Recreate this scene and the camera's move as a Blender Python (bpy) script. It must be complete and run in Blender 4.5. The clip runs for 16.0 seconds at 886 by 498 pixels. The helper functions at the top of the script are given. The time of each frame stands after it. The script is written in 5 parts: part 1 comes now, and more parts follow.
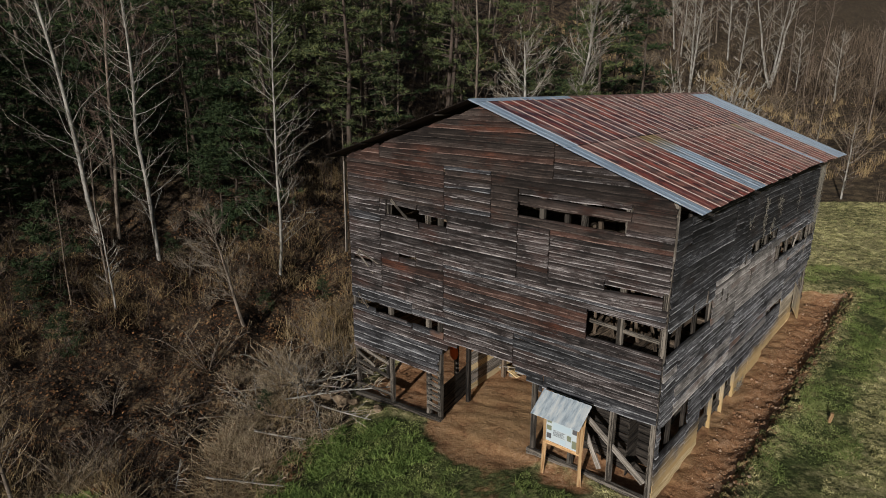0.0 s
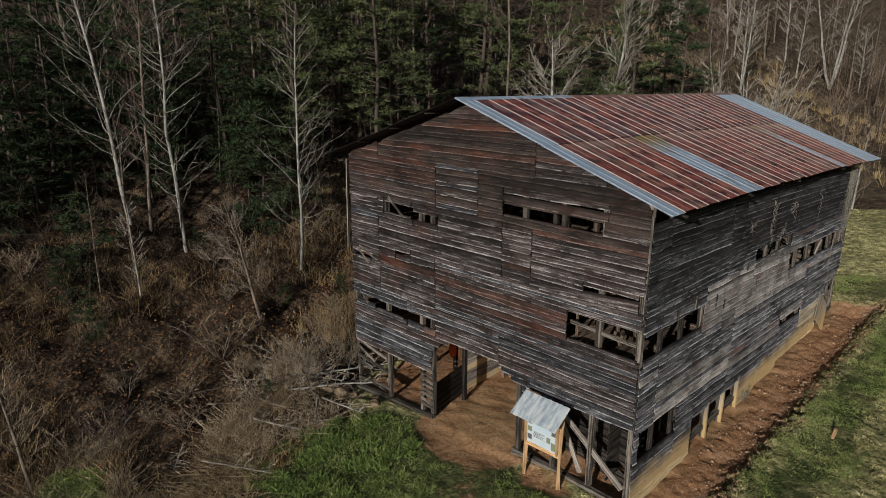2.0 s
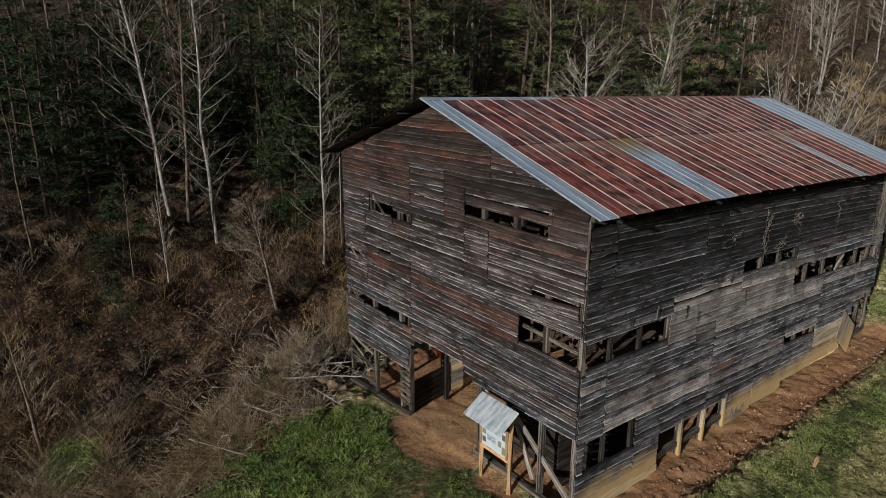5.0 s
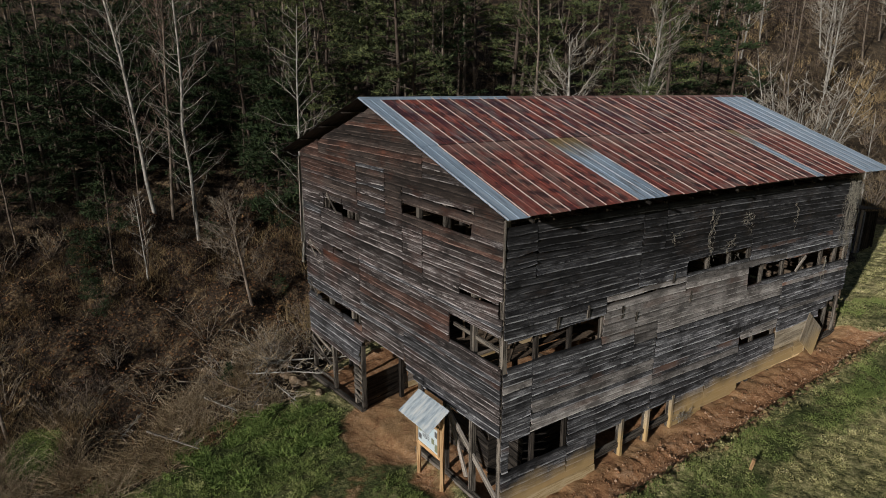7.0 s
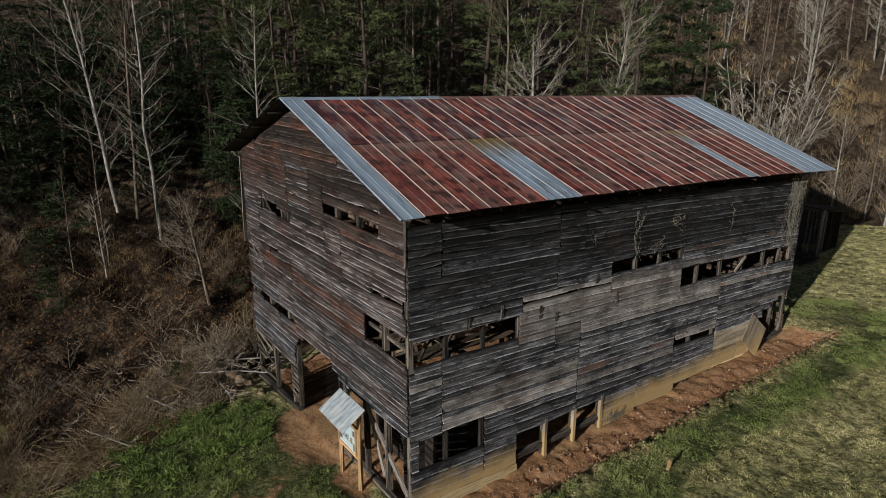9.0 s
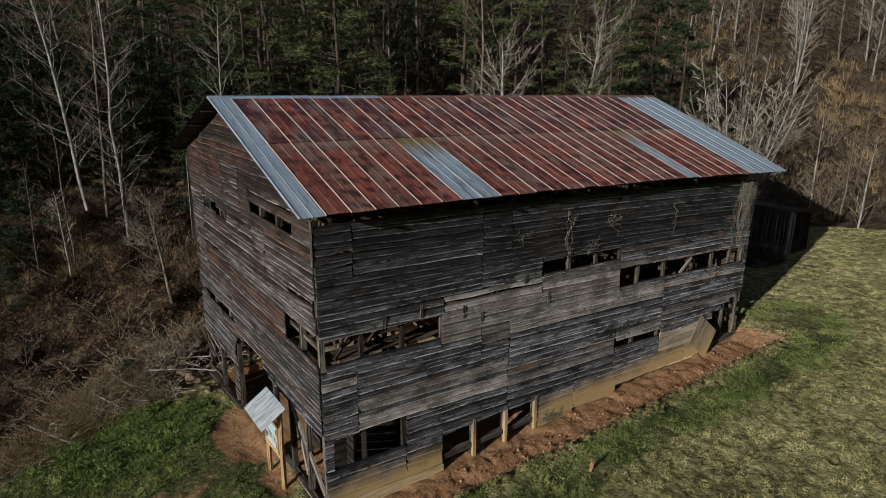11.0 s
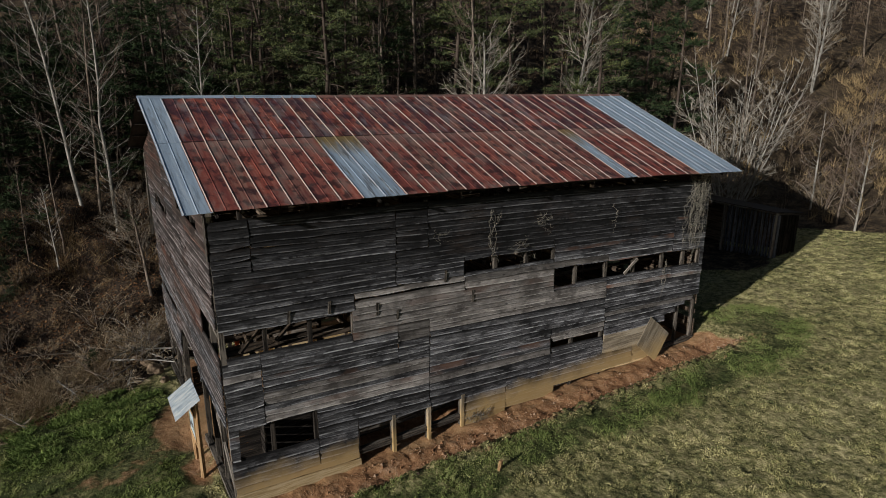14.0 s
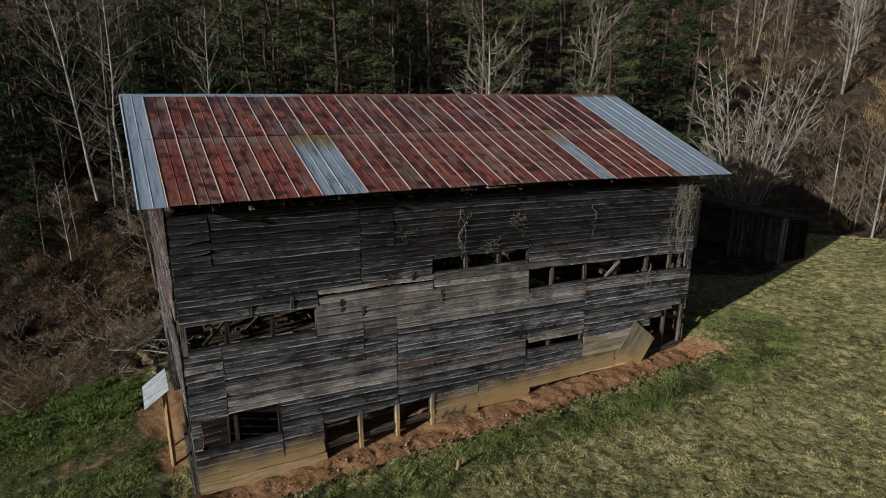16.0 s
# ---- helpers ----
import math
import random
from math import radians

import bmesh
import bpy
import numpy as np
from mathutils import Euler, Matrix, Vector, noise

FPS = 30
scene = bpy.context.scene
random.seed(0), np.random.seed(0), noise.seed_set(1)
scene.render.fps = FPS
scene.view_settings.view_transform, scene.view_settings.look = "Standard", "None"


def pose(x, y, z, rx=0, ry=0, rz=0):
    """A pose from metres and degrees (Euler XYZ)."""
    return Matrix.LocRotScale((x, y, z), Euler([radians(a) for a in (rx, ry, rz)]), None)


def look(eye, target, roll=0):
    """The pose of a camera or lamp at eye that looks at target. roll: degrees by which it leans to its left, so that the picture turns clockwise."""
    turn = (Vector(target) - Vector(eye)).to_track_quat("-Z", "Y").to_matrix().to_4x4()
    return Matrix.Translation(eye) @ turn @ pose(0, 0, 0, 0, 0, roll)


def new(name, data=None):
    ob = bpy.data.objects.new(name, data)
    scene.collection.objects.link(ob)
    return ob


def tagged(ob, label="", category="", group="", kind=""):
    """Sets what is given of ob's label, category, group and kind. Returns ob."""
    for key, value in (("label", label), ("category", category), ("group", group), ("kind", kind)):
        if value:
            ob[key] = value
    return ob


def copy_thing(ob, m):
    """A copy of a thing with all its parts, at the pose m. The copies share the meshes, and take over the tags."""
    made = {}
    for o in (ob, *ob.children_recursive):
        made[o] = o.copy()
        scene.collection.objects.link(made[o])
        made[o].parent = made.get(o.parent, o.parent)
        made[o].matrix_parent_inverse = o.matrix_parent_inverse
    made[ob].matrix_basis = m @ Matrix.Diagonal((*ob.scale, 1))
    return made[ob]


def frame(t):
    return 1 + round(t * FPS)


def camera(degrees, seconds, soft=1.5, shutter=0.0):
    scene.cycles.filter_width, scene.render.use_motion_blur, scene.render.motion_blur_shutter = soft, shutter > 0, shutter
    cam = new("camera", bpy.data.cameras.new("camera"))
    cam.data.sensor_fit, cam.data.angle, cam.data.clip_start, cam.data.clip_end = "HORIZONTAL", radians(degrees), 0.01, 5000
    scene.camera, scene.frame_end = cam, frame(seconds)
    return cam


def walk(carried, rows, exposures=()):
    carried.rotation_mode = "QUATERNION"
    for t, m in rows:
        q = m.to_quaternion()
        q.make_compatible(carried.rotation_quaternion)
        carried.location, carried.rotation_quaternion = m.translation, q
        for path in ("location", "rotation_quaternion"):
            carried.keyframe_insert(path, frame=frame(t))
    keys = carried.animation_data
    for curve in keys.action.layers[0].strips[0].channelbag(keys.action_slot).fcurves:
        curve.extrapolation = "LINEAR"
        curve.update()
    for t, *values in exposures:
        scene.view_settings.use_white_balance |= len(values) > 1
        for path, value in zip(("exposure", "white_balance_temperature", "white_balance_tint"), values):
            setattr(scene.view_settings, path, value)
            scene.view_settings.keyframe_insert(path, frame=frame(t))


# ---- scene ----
cam = camera(70.4, 16.0, soft=1.0)
PATH = [
    (0, (4.729, -13.766, 10.282), (3.494, -12.294, 9.73), 0.0),
    (0.5, (5.108, -13.492, 10.244), (3.838, -12.048, 9.695), 0.1),
    (1, (5.466, -13.217, 10.274), (4.163, -11.803, 9.721), -0.0),
    (1.5, (5.871, -12.935, 10.27), (4.536, -11.551, 9.719), -0.0),
    (2, (6.215, -12.603, 10.218), (4.85, -11.248, 9.669), 0.0),
    (2.5, (6.596, -12.255, 10.207), (5.2, -10.932, 9.659), -0.0),
    (3, (6.972, -11.912, 10.22), (5.549, -10.619, 9.672), -0.0),
    (3.5, (7.344, -11.556, 10.243), (5.894, -10.294, 9.693), -0.1),
    (4, (7.722, -11.124, 10.202), (6.242, -9.895, 9.654), -0.0),
    (6.5, (9.473, -9.037, 10.186), (7.897, -7.932, 9.642), -0.0),
    (7, (9.842, -8.574, 10.203), (8.269, -7.467, 9.657), -0.0),
    (7.5, (10.175, -8.154, 10.202), (8.6, -7.049, 9.657), -0.0),
    (8, (10.514, -7.683, 10.214), (8.937, -6.581, 9.667), 0.0),
    (8.5, (10.826, -7.275, 10.22), (9.247, -6.175, 9.674), 0.0),
    (9, (11.149, -6.787, 10.212), (9.569, -5.689, 9.666), 0.0),
    (11.5, (12.672, -4.527, 10.194), (11.075, -3.455, 9.646), 0.1),
    (12, (12.998, -4.043, 10.21), (11.395, -2.98, 9.66), 0.0),
    (12.5, (13.299, -3.638, 10.202), (11.688, -2.588, 9.654), 0.0),
    (13, (13.64, -3.214, 10.233), (12.016, -2.185, 9.683), 0.0),
    (13.5, (13.902, -2.805, 10.211), (12.262, -1.801, 9.662), -0.0),
    (14, (14.216, -2.331, 10.237), (12.56, -1.354, 9.685), -0.1),
    (14.5, (14.454, -1.935, 10.237), (12.787, -0.978, 9.685), 0.0),
    (15, (14.735, -1.508, 10.238), (13.053, -0.579, 9.686), -0.1),
    (15.5, (14.956, -1.139, 10.231), (13.259, -0.235, 9.68), -0.0),
    (16, (15.21, -0.726, 10.2), (13.499, 0.151, 9.651), -0.0),
]
walk(cam, [(t, look(eye, target, roll)) for t, eye, target, roll in PATH])

# ---- light ----
SUN_EL, SUN_AZ = radians(15.3), math.atan2(-0.962, 0.272)
sun_way = Vector((math.cos(SUN_EL) * math.cos(SUN_AZ), math.cos(SUN_EL) * math.sin(SUN_AZ), math.sin(SUN_EL)))
sun = new("sun", bpy.data.lights.new("sun", "SUN"))
sun.data.energy, sun.data.angle, sun.data.color = 5.0, radians(0.55), (1.0, 0.955, 0.88)
sun.matrix_world = look(sun_way * 60, (0, 0, 0))
world = bpy.data.worlds.new("sky")
scene.world = world
world.use_nodes = True
wn = world.node_tree
sky = wn.nodes.new("ShaderNodeTexSky")
sky.sky_type, sky.sun_disc = "NISHITA", False
sky.sun_elevation, sky.sun_rotation = SUN_EL, math.pi / 2 - SUN_AZ
wn.links.new(sky.outputs[0], wn.nodes["Background"].inputs[0])
wn.nodes["Background"].inputs[1].default_value = 0.041
scene.view_settings.exposure = -0.51


# ---- materials ----
class Mat:
    """A node material with short ways to add nodes."""

    def __init__(self, name, rough=0.9, metal=0.0):
        self.m = bpy.data.materials.new(name)
        self.m.use_nodes = True
        self.t = self.m.node_tree
        self.b = self.t.nodes["Principled BSDF"]
        self.b.inputs["Roughness"].default_value, self.b.inputs["Metallic"].default_value = rough, metal
        self.b.inputs["Specular IOR Level"].default_value = 0.25

    def n(self, kind, **sets):
        node = self.t.nodes.new("ShaderNode" + kind)
        for key, value in sets.items():
            node.inputs[key.replace("_", " ")].default_value = value
        return node

    def l(self, a, b):
        self.t.links.new(a, b)
        return b

    def coord(self, which="Object"):
        return self.n("TexCoord").outputs[which]

    def scaled(self, vec, sx, sy, sz):
        mp = self.n("Mapping")
        mp.inputs["Scale"].default_value = (sx, sy, sz)
        self.l(vec, mp.inputs[0])
        return mp.outputs[0]

    def shifted(self, vec):
        """The place, moved by a random amount for each object."""
        rnd = self.n("ObjectInfo").outputs["Random"]
        mul = self.n("Math")
        mul.operation = "MULTIPLY"
        mul.inputs[1].default_value = 91.0
        self.l(rnd, mul.inputs[0])
        add = self.n("VectorMath")
        self.l(vec, add.inputs[0])
        self.l(mul.outputs[0], add.inputs[1])
        return add.outputs[0]

    def noise(self, vec, scale, detail=4.0, rough=0.6):
        nz = self.n("TexNoise", Scale=scale, Detail=detail, Roughness=rough)
        self.l(vec, nz.inputs["Vector"])
        return nz.outputs["Fac"]

    def ramp(self, fac, *stops):
        r = self.n("ValToRGB")
        e = r.color_ramp.elements
        while len(e) < len(stops):
            e.new(0.5)
        for k, (p, c) in enumerate(stops):
            e[k].position, e[k].color = p, (*c, 1) if len(c) == 3 else c
        self.l(fac, r.inputs[0])
        return r.outputs[0]

    def span(self, fac, a, b, c=0.0, d=1.0):
        r = self.n("MapRange")
        for k, v in enumerate((a, b, c, d)):
            r.inputs[k + 1].default_value = v
        self.l(fac, r.inputs[0])
        return r.outputs[0]

    def math(self, op, a, b):
        m = self.n("Math")
        m.operation = op
        for k, v in enumerate((a, b)):
            if isinstance(v, (int, float)):
                m.inputs[k].default_value = v
            else:
                self.l(v, m.inputs[k])
        return m.outputs[0]

    def mix(self, fac, a, b, blend="MIX"):
        m = self.n("Mix")
        m.data_type, m.blend_type = "RGBA", blend
        for v, k in ((fac, 0), (a, 6), (b, 7)):
            if isinstance(v, (int, float)):
                m.inputs[k].default_value = v
            elif isinstance(v, tuple):
                m.inputs[k].default_value = (*v, 1)
            else:
                self.l(v, m.inputs[k])
        return m.outputs[2]

    def random(self):
        return self.n("ObjectInfo").outputs["Random"]

    def axis(self, vec, k):
        s = self.n("SeparateXYZ")
        self.l(vec, s.inputs[0])
        return s.outputs[k]

    def done(self, colour, bump=None, strength=0.4, distance=0.02):
        if isinstance(colour, tuple):
            self.b.inputs["Base Color"].default_value = (*colour, 1)
        else:
            self.l(colour, self.b.inputs["Base Color"])
        if bump is not None:
            bp = self.n("Bump", Strength=strength, Distance=distance)
            self.l(bump, bp.inputs["Height"])
            self.l(bp.outputs[0], self.b.inputs["Normal"])
        return self.m


def old_wood(name, dark, mid, pale, red=None, red_share=0.0, pale_from=0.58, mud=False, edge=0.0, knots=False):
    """Weathered sawn wood, its grain along the piece's own x."""
    k = Mat(name, 0.85)
    k.b.inputs["Diffuse Roughness"].default_value = 0.3
    own = k.coord()
    place = k.n("NewGeometry").outputs["Position"]
    if not edge:
        at = k.shifted(own)
        grain = k.noise(k.scaled(at, 0.5, 15, 15), 2.0, 6, 0.75)
        broad = k.noise(k.scaled(at, 0.6, 7, 7), 1.5, 4, 0.65)
        both = k.math("ADD", k.math("MULTIPLY", grain, 0.6), k.math("MULTIPLY", broad, 0.4))
        half = tuple(0.8 * m + 0.2 * q for m, q in zip(mid, pale))
        col = k.ramp(both, (0.4, dark), (0.5, mid), (pale_from - 0.12, half), (pale_from - 0.05, pale))
    else:
        # a board with raised fibres, checks, a worn lower lip and painted lap shade
        a = k.n("Attribute")
        a.attribute_name = "up"
        up = a.outputs["Fac"]
        along = k.axis(own, 0)
        c0 = k.n("CombineXYZ")
        k.l(along, c0.inputs[0])
        wander = k.math("MULTIPLY", k.math("ADD", k.noise(k.shifted(c0.outputs[0]), 1.1, 2, 0.5), -0.5), 0.09)
        c = k.n("CombineXYZ")
        k.l(along, c.inputs[0])
        k.l(k.math("ADD", k.math("MULTIPLY", up, 0.2), wander), c.inputs[2])
        at = k.shifted(c.outputs[0])
        grain = k.noise(k.scaled(at, 1.1, 30, 30), 1.5, 5, 0.72)
        broad = k.noise(k.scaled(at, 0.9, 9, 9), 1.2, 4, 0.65)
        both = k.math("ADD", k.math("MULTIPLY", grain, 0.6), k.math("MULTIPLY", broad, 0.4))
        half = tuple(0.72 * m + 0.28 * q for m, q in zip(mid, pale))
        col = k.ramp(both, (0.36, dark), (0.47, mid), (0.62, half))
        patch = k.noise(k.scaled(place, 0.8, 0.8, 1.6), 1.0, 6, 0.68)
        worn = k.span(k.math("ADD", patch, k.math("MULTIPLY", k.math("ADD", broad, -0.5), 0.8)), 0.48, 0.70)
        fibre = k.span(grain, 0.50, 0.62)
        col = k.mix(k.math("MULTIPLY", k.math("MULTIPLY", worn, fibre), edge), col, pale)
        col = k.mix(k.span(patch, 0.51, 0.38, 0.0, 0.85), col, dark)
        check = k.math("ABSOLUTE", k.math("ADD", k.noise(k.scaled(at, 0.8, 34, 34), 1.2, 3, 0.5), -0.5), 0)
        col = k.mix(k.span(check, 0.022, 0.004, 0.0, 0.85), col, dark)
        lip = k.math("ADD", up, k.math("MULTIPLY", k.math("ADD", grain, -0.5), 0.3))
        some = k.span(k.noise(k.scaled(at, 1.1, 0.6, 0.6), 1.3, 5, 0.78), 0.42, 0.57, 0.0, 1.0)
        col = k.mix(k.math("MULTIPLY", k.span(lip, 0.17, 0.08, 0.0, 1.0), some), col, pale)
        # dark upper band: shadow of the board above, put into the colour
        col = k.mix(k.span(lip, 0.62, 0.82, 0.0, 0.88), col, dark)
        if knots:
            spot = k.noise(k.scaled(at, 4.0, 11, 11), 1.0, 2, 0.5)
            col = k.mix(k.span(spot, 0.66, 0.71, 0.0, 0.8), col, dark)
            col = k.mix(k.span(k.noise(place, 1.7, 5, 0.65), 0.52, 0.40, 0.0, 0.5), col, tuple(0.4 * v for v in mid))
    tone = k.span(k.random(), 0, 1, 0.5, 1.35)
    grey = k.n("CombineColor")
    for c in range(3):
        k.l(tone, grey.inputs[c])
    col = k.mix(1.0, col, grey.outputs[0], "MULTIPLY")
    if red:
        spot = k.math("MULTIPLY", k.span(k.noise(k.scaled(at, 0.5, 1, 1), 1.1, 3), 0.5, 0.62),
                      k.span(k.math("FRACT", k.math("MULTIPLY", k.random(), 7.31), 0), 1 - red_share, 1.0, 0.0, 0.9))
        if edge and not mud:
            spot = k.math("MULTIPLY", k.span(k.noise(k.scaled(place, 0.5, 0.5, 1.1), 1.0, 5, 0.65), 0.52, 0.68, 0.0, 0.5), k.span(grain, 0.42, 0.55))
        col = k.mix(spot, col, red)
    if mud:
        rise = k.math("ADD", k.axis(place, 2), k.math("MULTIPLY", k.axis(place, 1), -0.035))
        rise = k.math("ADD", rise, k.math("MULTIPLY", k.noise(place, 1.3, 5), -0.9))
        col = k.mix(k.span(rise, 0.08, -0.5, 0.0, 0.85), col, (0.50, 0.35, 0.16))
    return k.done(col, both, 0.6 if edge else 0.5, 0.012)


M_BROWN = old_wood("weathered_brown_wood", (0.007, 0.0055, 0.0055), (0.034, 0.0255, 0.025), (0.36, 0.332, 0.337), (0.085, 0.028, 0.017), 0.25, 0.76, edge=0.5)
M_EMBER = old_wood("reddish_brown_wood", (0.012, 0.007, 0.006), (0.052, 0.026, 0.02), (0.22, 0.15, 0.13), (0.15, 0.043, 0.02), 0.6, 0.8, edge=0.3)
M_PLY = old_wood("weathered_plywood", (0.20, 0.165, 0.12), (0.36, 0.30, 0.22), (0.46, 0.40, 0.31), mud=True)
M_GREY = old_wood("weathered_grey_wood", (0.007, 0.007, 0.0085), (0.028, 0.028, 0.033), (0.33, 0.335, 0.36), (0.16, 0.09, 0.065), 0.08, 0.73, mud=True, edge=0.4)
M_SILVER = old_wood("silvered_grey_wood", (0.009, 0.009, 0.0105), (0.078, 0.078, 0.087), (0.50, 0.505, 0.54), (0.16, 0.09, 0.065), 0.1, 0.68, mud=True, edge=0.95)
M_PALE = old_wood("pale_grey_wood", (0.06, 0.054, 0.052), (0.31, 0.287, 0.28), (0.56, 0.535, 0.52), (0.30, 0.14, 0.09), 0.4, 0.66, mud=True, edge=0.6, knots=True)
# darker brown: shade below the roof overhang put into the boards' colour
M_ROOFSHADE = old_wood("roof_shade_brown_wood", (0.0075, 0.0056, 0.0052), (0.033, 0.024, 0.0215), (0.125, 0.10, 0.09), (0.09, 0.03, 0.017), 0.25, 0.8, edge=0.4)
# dark grey copy: the eave's shadow put into the colour
M_EAVESHADE = old_wood("eave_shade_grey_wood", (0.006, 0.006, 0.007), (0.021, 0.021, 0.024), (0.17, 0.172, 0.185), (0.05, 0.03, 0.02), 0.05, 0.8, edge=0.35)
M_PLAIN = old_wood("plain_grey_wood", (0.02, 0.0215, 0.028), (0.085, 0.09, 0.115), (0.19, 0.2, 0.245))
M_TRIM = old_wood("pale_trim_wood", (0.10, 0.085, 0.072), (0.25, 0.22, 0.19), (0.42, 0.38, 0.345))
M_POST = old_wood("old_post_wood", (0.014, 0.012, 0.0105), (0.05, 0.043, 0.037), (0.17, 0.15, 0.13))
# near-black wood: interior and eave shade put into the colour
M_SHADEWOOD = old_wood("shade_dark_old_wood", (0.006, 0.005, 0.005), (0.018, 0.015, 0.013), (0.05, 0.042, 0.036))
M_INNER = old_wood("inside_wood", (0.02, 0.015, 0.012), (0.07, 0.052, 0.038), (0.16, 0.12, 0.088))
M_TAN = old_wood("tan_wood", (0.22, 0.12, 0.055), (0.42, 0.25, 0.125), (0.55, 0.37, 0.20))
M_MUDDY = old_wood("clay_stained_wood", (0.38, 0.27, 0.135), (0.61, 0.46, 0.245), (0.71, 0.57, 0.36))


def roof_metal(name, rust, old=0.0):
    """Crimped sheet metal; rust 0 is galvanized, 1 is rusted through. The sheet's x runs across it, y up the slope."""
    k = Mat(name, 0.45, 0.0)
    own = k.coord()
    at = k.shifted(own)
    blotch = k.noise(k.scaled(at, 3.0, 1.1, 1), 1.7, 4, 0.62)
    fine = k.noise(k.scaled(at, 1, 1, 1), 14, 5, 0.7)
    streak = k.noise(k.scaled(at, 9, 0.5, 1), 1.4, 4, 0.6)
    # bluish zinc: the sky's reflection is put into the base colour
    zinc = k.ramp(streak, (0.3, (0.36, 0.47, 0.61)), (0.55, (0.53, 0.66, 0.81)), (0.75, (0.66, 0.76, 0.87)))
    rusty = k.ramp(k.math("ADD", k.math("MULTIPLY", streak, 0.6), k.math("MULTIPLY", fine, 0.4)),
                   (0.3, (0.14, 0.036, 0.024)), (0.5, (0.35, 0.096, 0.07)), (0.66, (0.52, 0.22, 0.165)))
    rusty = k.mix(k.span(k.random(), 0.4, 1, 0, 0.6), rusty, (0.15, 0.045, 0.045))
    odd = k.math("FRACT", k.math("MULTIPLY", k.random(), 5.7), 0)
    rusty = k.mix(k.math("MULTIPLY", k.span(odd, 0.55, 1.0, 0.0, 0.75), k.span(streak, 0.36, 0.58)), rusty, (0.33, 0.235, 0.18))
    # dark blooms in rows over the battens
    row = k.math("ABSOLUTE", k.math("SINE", k.math("MULTIPLY", k.math("ADD", k.axis(own, 1), k.math("MULTIPLY", blotch, 0.12)), 5.6), 0), 0)
    bloom = k.math("ADD", k.noise(k.scaled(at, 2.6, 1.5, 1), 1.9, 4, 0.55), k.math("MULTIPLY", row, 0.12))
    rusty = k.mix(k.span(bloom, 0.57, 0.69, 0.0, 0.85), rusty, (0.035, 0.018, 0.02))
    if old:
        stain = k.span(k.noise(k.scaled(at, 1.8, 0.7, 1), 1.5, 4, 0.6), 0.42, 0.6, 0.0, old)
        rusty = k.mix(stain, rusty, (0.058, 0.03, 0.046))
        worn = k.span(k.noise(k.scaled(at, 2.2, 0.5, 1), 1.6, 5, 0.65), 0.53, 0.63, 0.0, 0.75 * old)
        rusty = k.mix(worn, rusty, (0.25, 0.225, 0.245) if old > 0.5 else (0.27, 0.235, 0.215))
        if old < 0.5:
            # zinc is left where the upper sheets lap over
            high = k.math("ADD", k.axis(own, 1), k.math("ADD", k.math("MULTIPLY", streak, 1.7), k.math("MULTIPLY", blotch, 1.3)))
            rusty = k.mix(k.span(high, 4.15, 4.9, 0.0, 0.5), rusty, (0.32, 0.235, 0.205))
    bare = k.span(k.noise(k.scaled(at, 1.6, 0.8, 1), 1.3, 5, 0.6), 0.52, 0.66)
    rusty = k.mix(k.math("MULTIPLY", bare, 0.45), rusty, (0.30, 0.25, 0.22))
    if rust > 0.9:
        # dark line at the sheet's foot: the lap's shadow put into the colour
        lip = k.span(k.axis(own, 1), 0.03, 0.07, 0.8, 0.0) if old > 0.5 else 0.0
        col = k.mix(lip, rusty, (0.03, 0.018, 0.016))
    else:
        up = k.axis(own, 1)
        edge = k.span(k.math("ADD", k.math("ADD", up, k.math("MULTIPLY", streak, 1.6)), k.math("MULTIPLY", blotch, 0.8)), 3.5, 4.4) if rust > 0.2 else k.span(blotch, 0.66, 0.9, 0.0, 0.35)
        col = k.mix(edge, zinc, (0.36, 0.26, 0.12) if rust > 0.2 else (0.2, 0.2, 0.2))
        grime = k.span(k.noise(k.scaled(at, 7, 0.6, 1), 1.8, 5, 0.7), 0.52, 0.64, 0.0, 0.8 if rust > 0.2 else 0.6)
        col = k.mix(grime, col, (0.15, 0.13, 0.12) if rust > 0.2 else (0.22, 0.27, 0.34))
    seam = k.span(k.math("ABSOLUTE", k.math("ADD", k.math("ABSOLUTE", k.axis(own, 0), 0), -0.285), 0), 0.013, 0.022, 1.0, 0.0)
    col = k.mix(k.math("MULTIPLY", seam, 0.8 if rust > 0.9 else 0.3), col, (0.60, 0.50, 0.45))
    k.l(k.span(fine, 0.3, 0.7, 0.42, 0.75), k.b.inputs["Roughness"])
    if rust < 0.9:
        k.b.inputs["Metallic"].default_value = 0.35
    return k.done(col, fine, 0.25, 0.004)


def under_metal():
    # near-black metal: shade of roof underside and shed roof put into the colour
    k = Mat("shade_dark_roof_metal", 0.7)
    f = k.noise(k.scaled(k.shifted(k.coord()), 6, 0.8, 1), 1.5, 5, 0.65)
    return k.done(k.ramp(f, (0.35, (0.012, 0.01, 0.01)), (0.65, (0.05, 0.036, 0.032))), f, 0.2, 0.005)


M_DARKMETAL = under_metal()
M_OLDRUST = roof_metal("dark_rusted_roof_metal", 1.0, 0.8)
M_RUST, M_ZINC, M_HALF = roof_metal("rusted_roof_metal", 1.0, 0.25), roof_metal("galvanized_roof_metal", 0.0), roof_metal("part_rusted_roof_metal", 0.5)


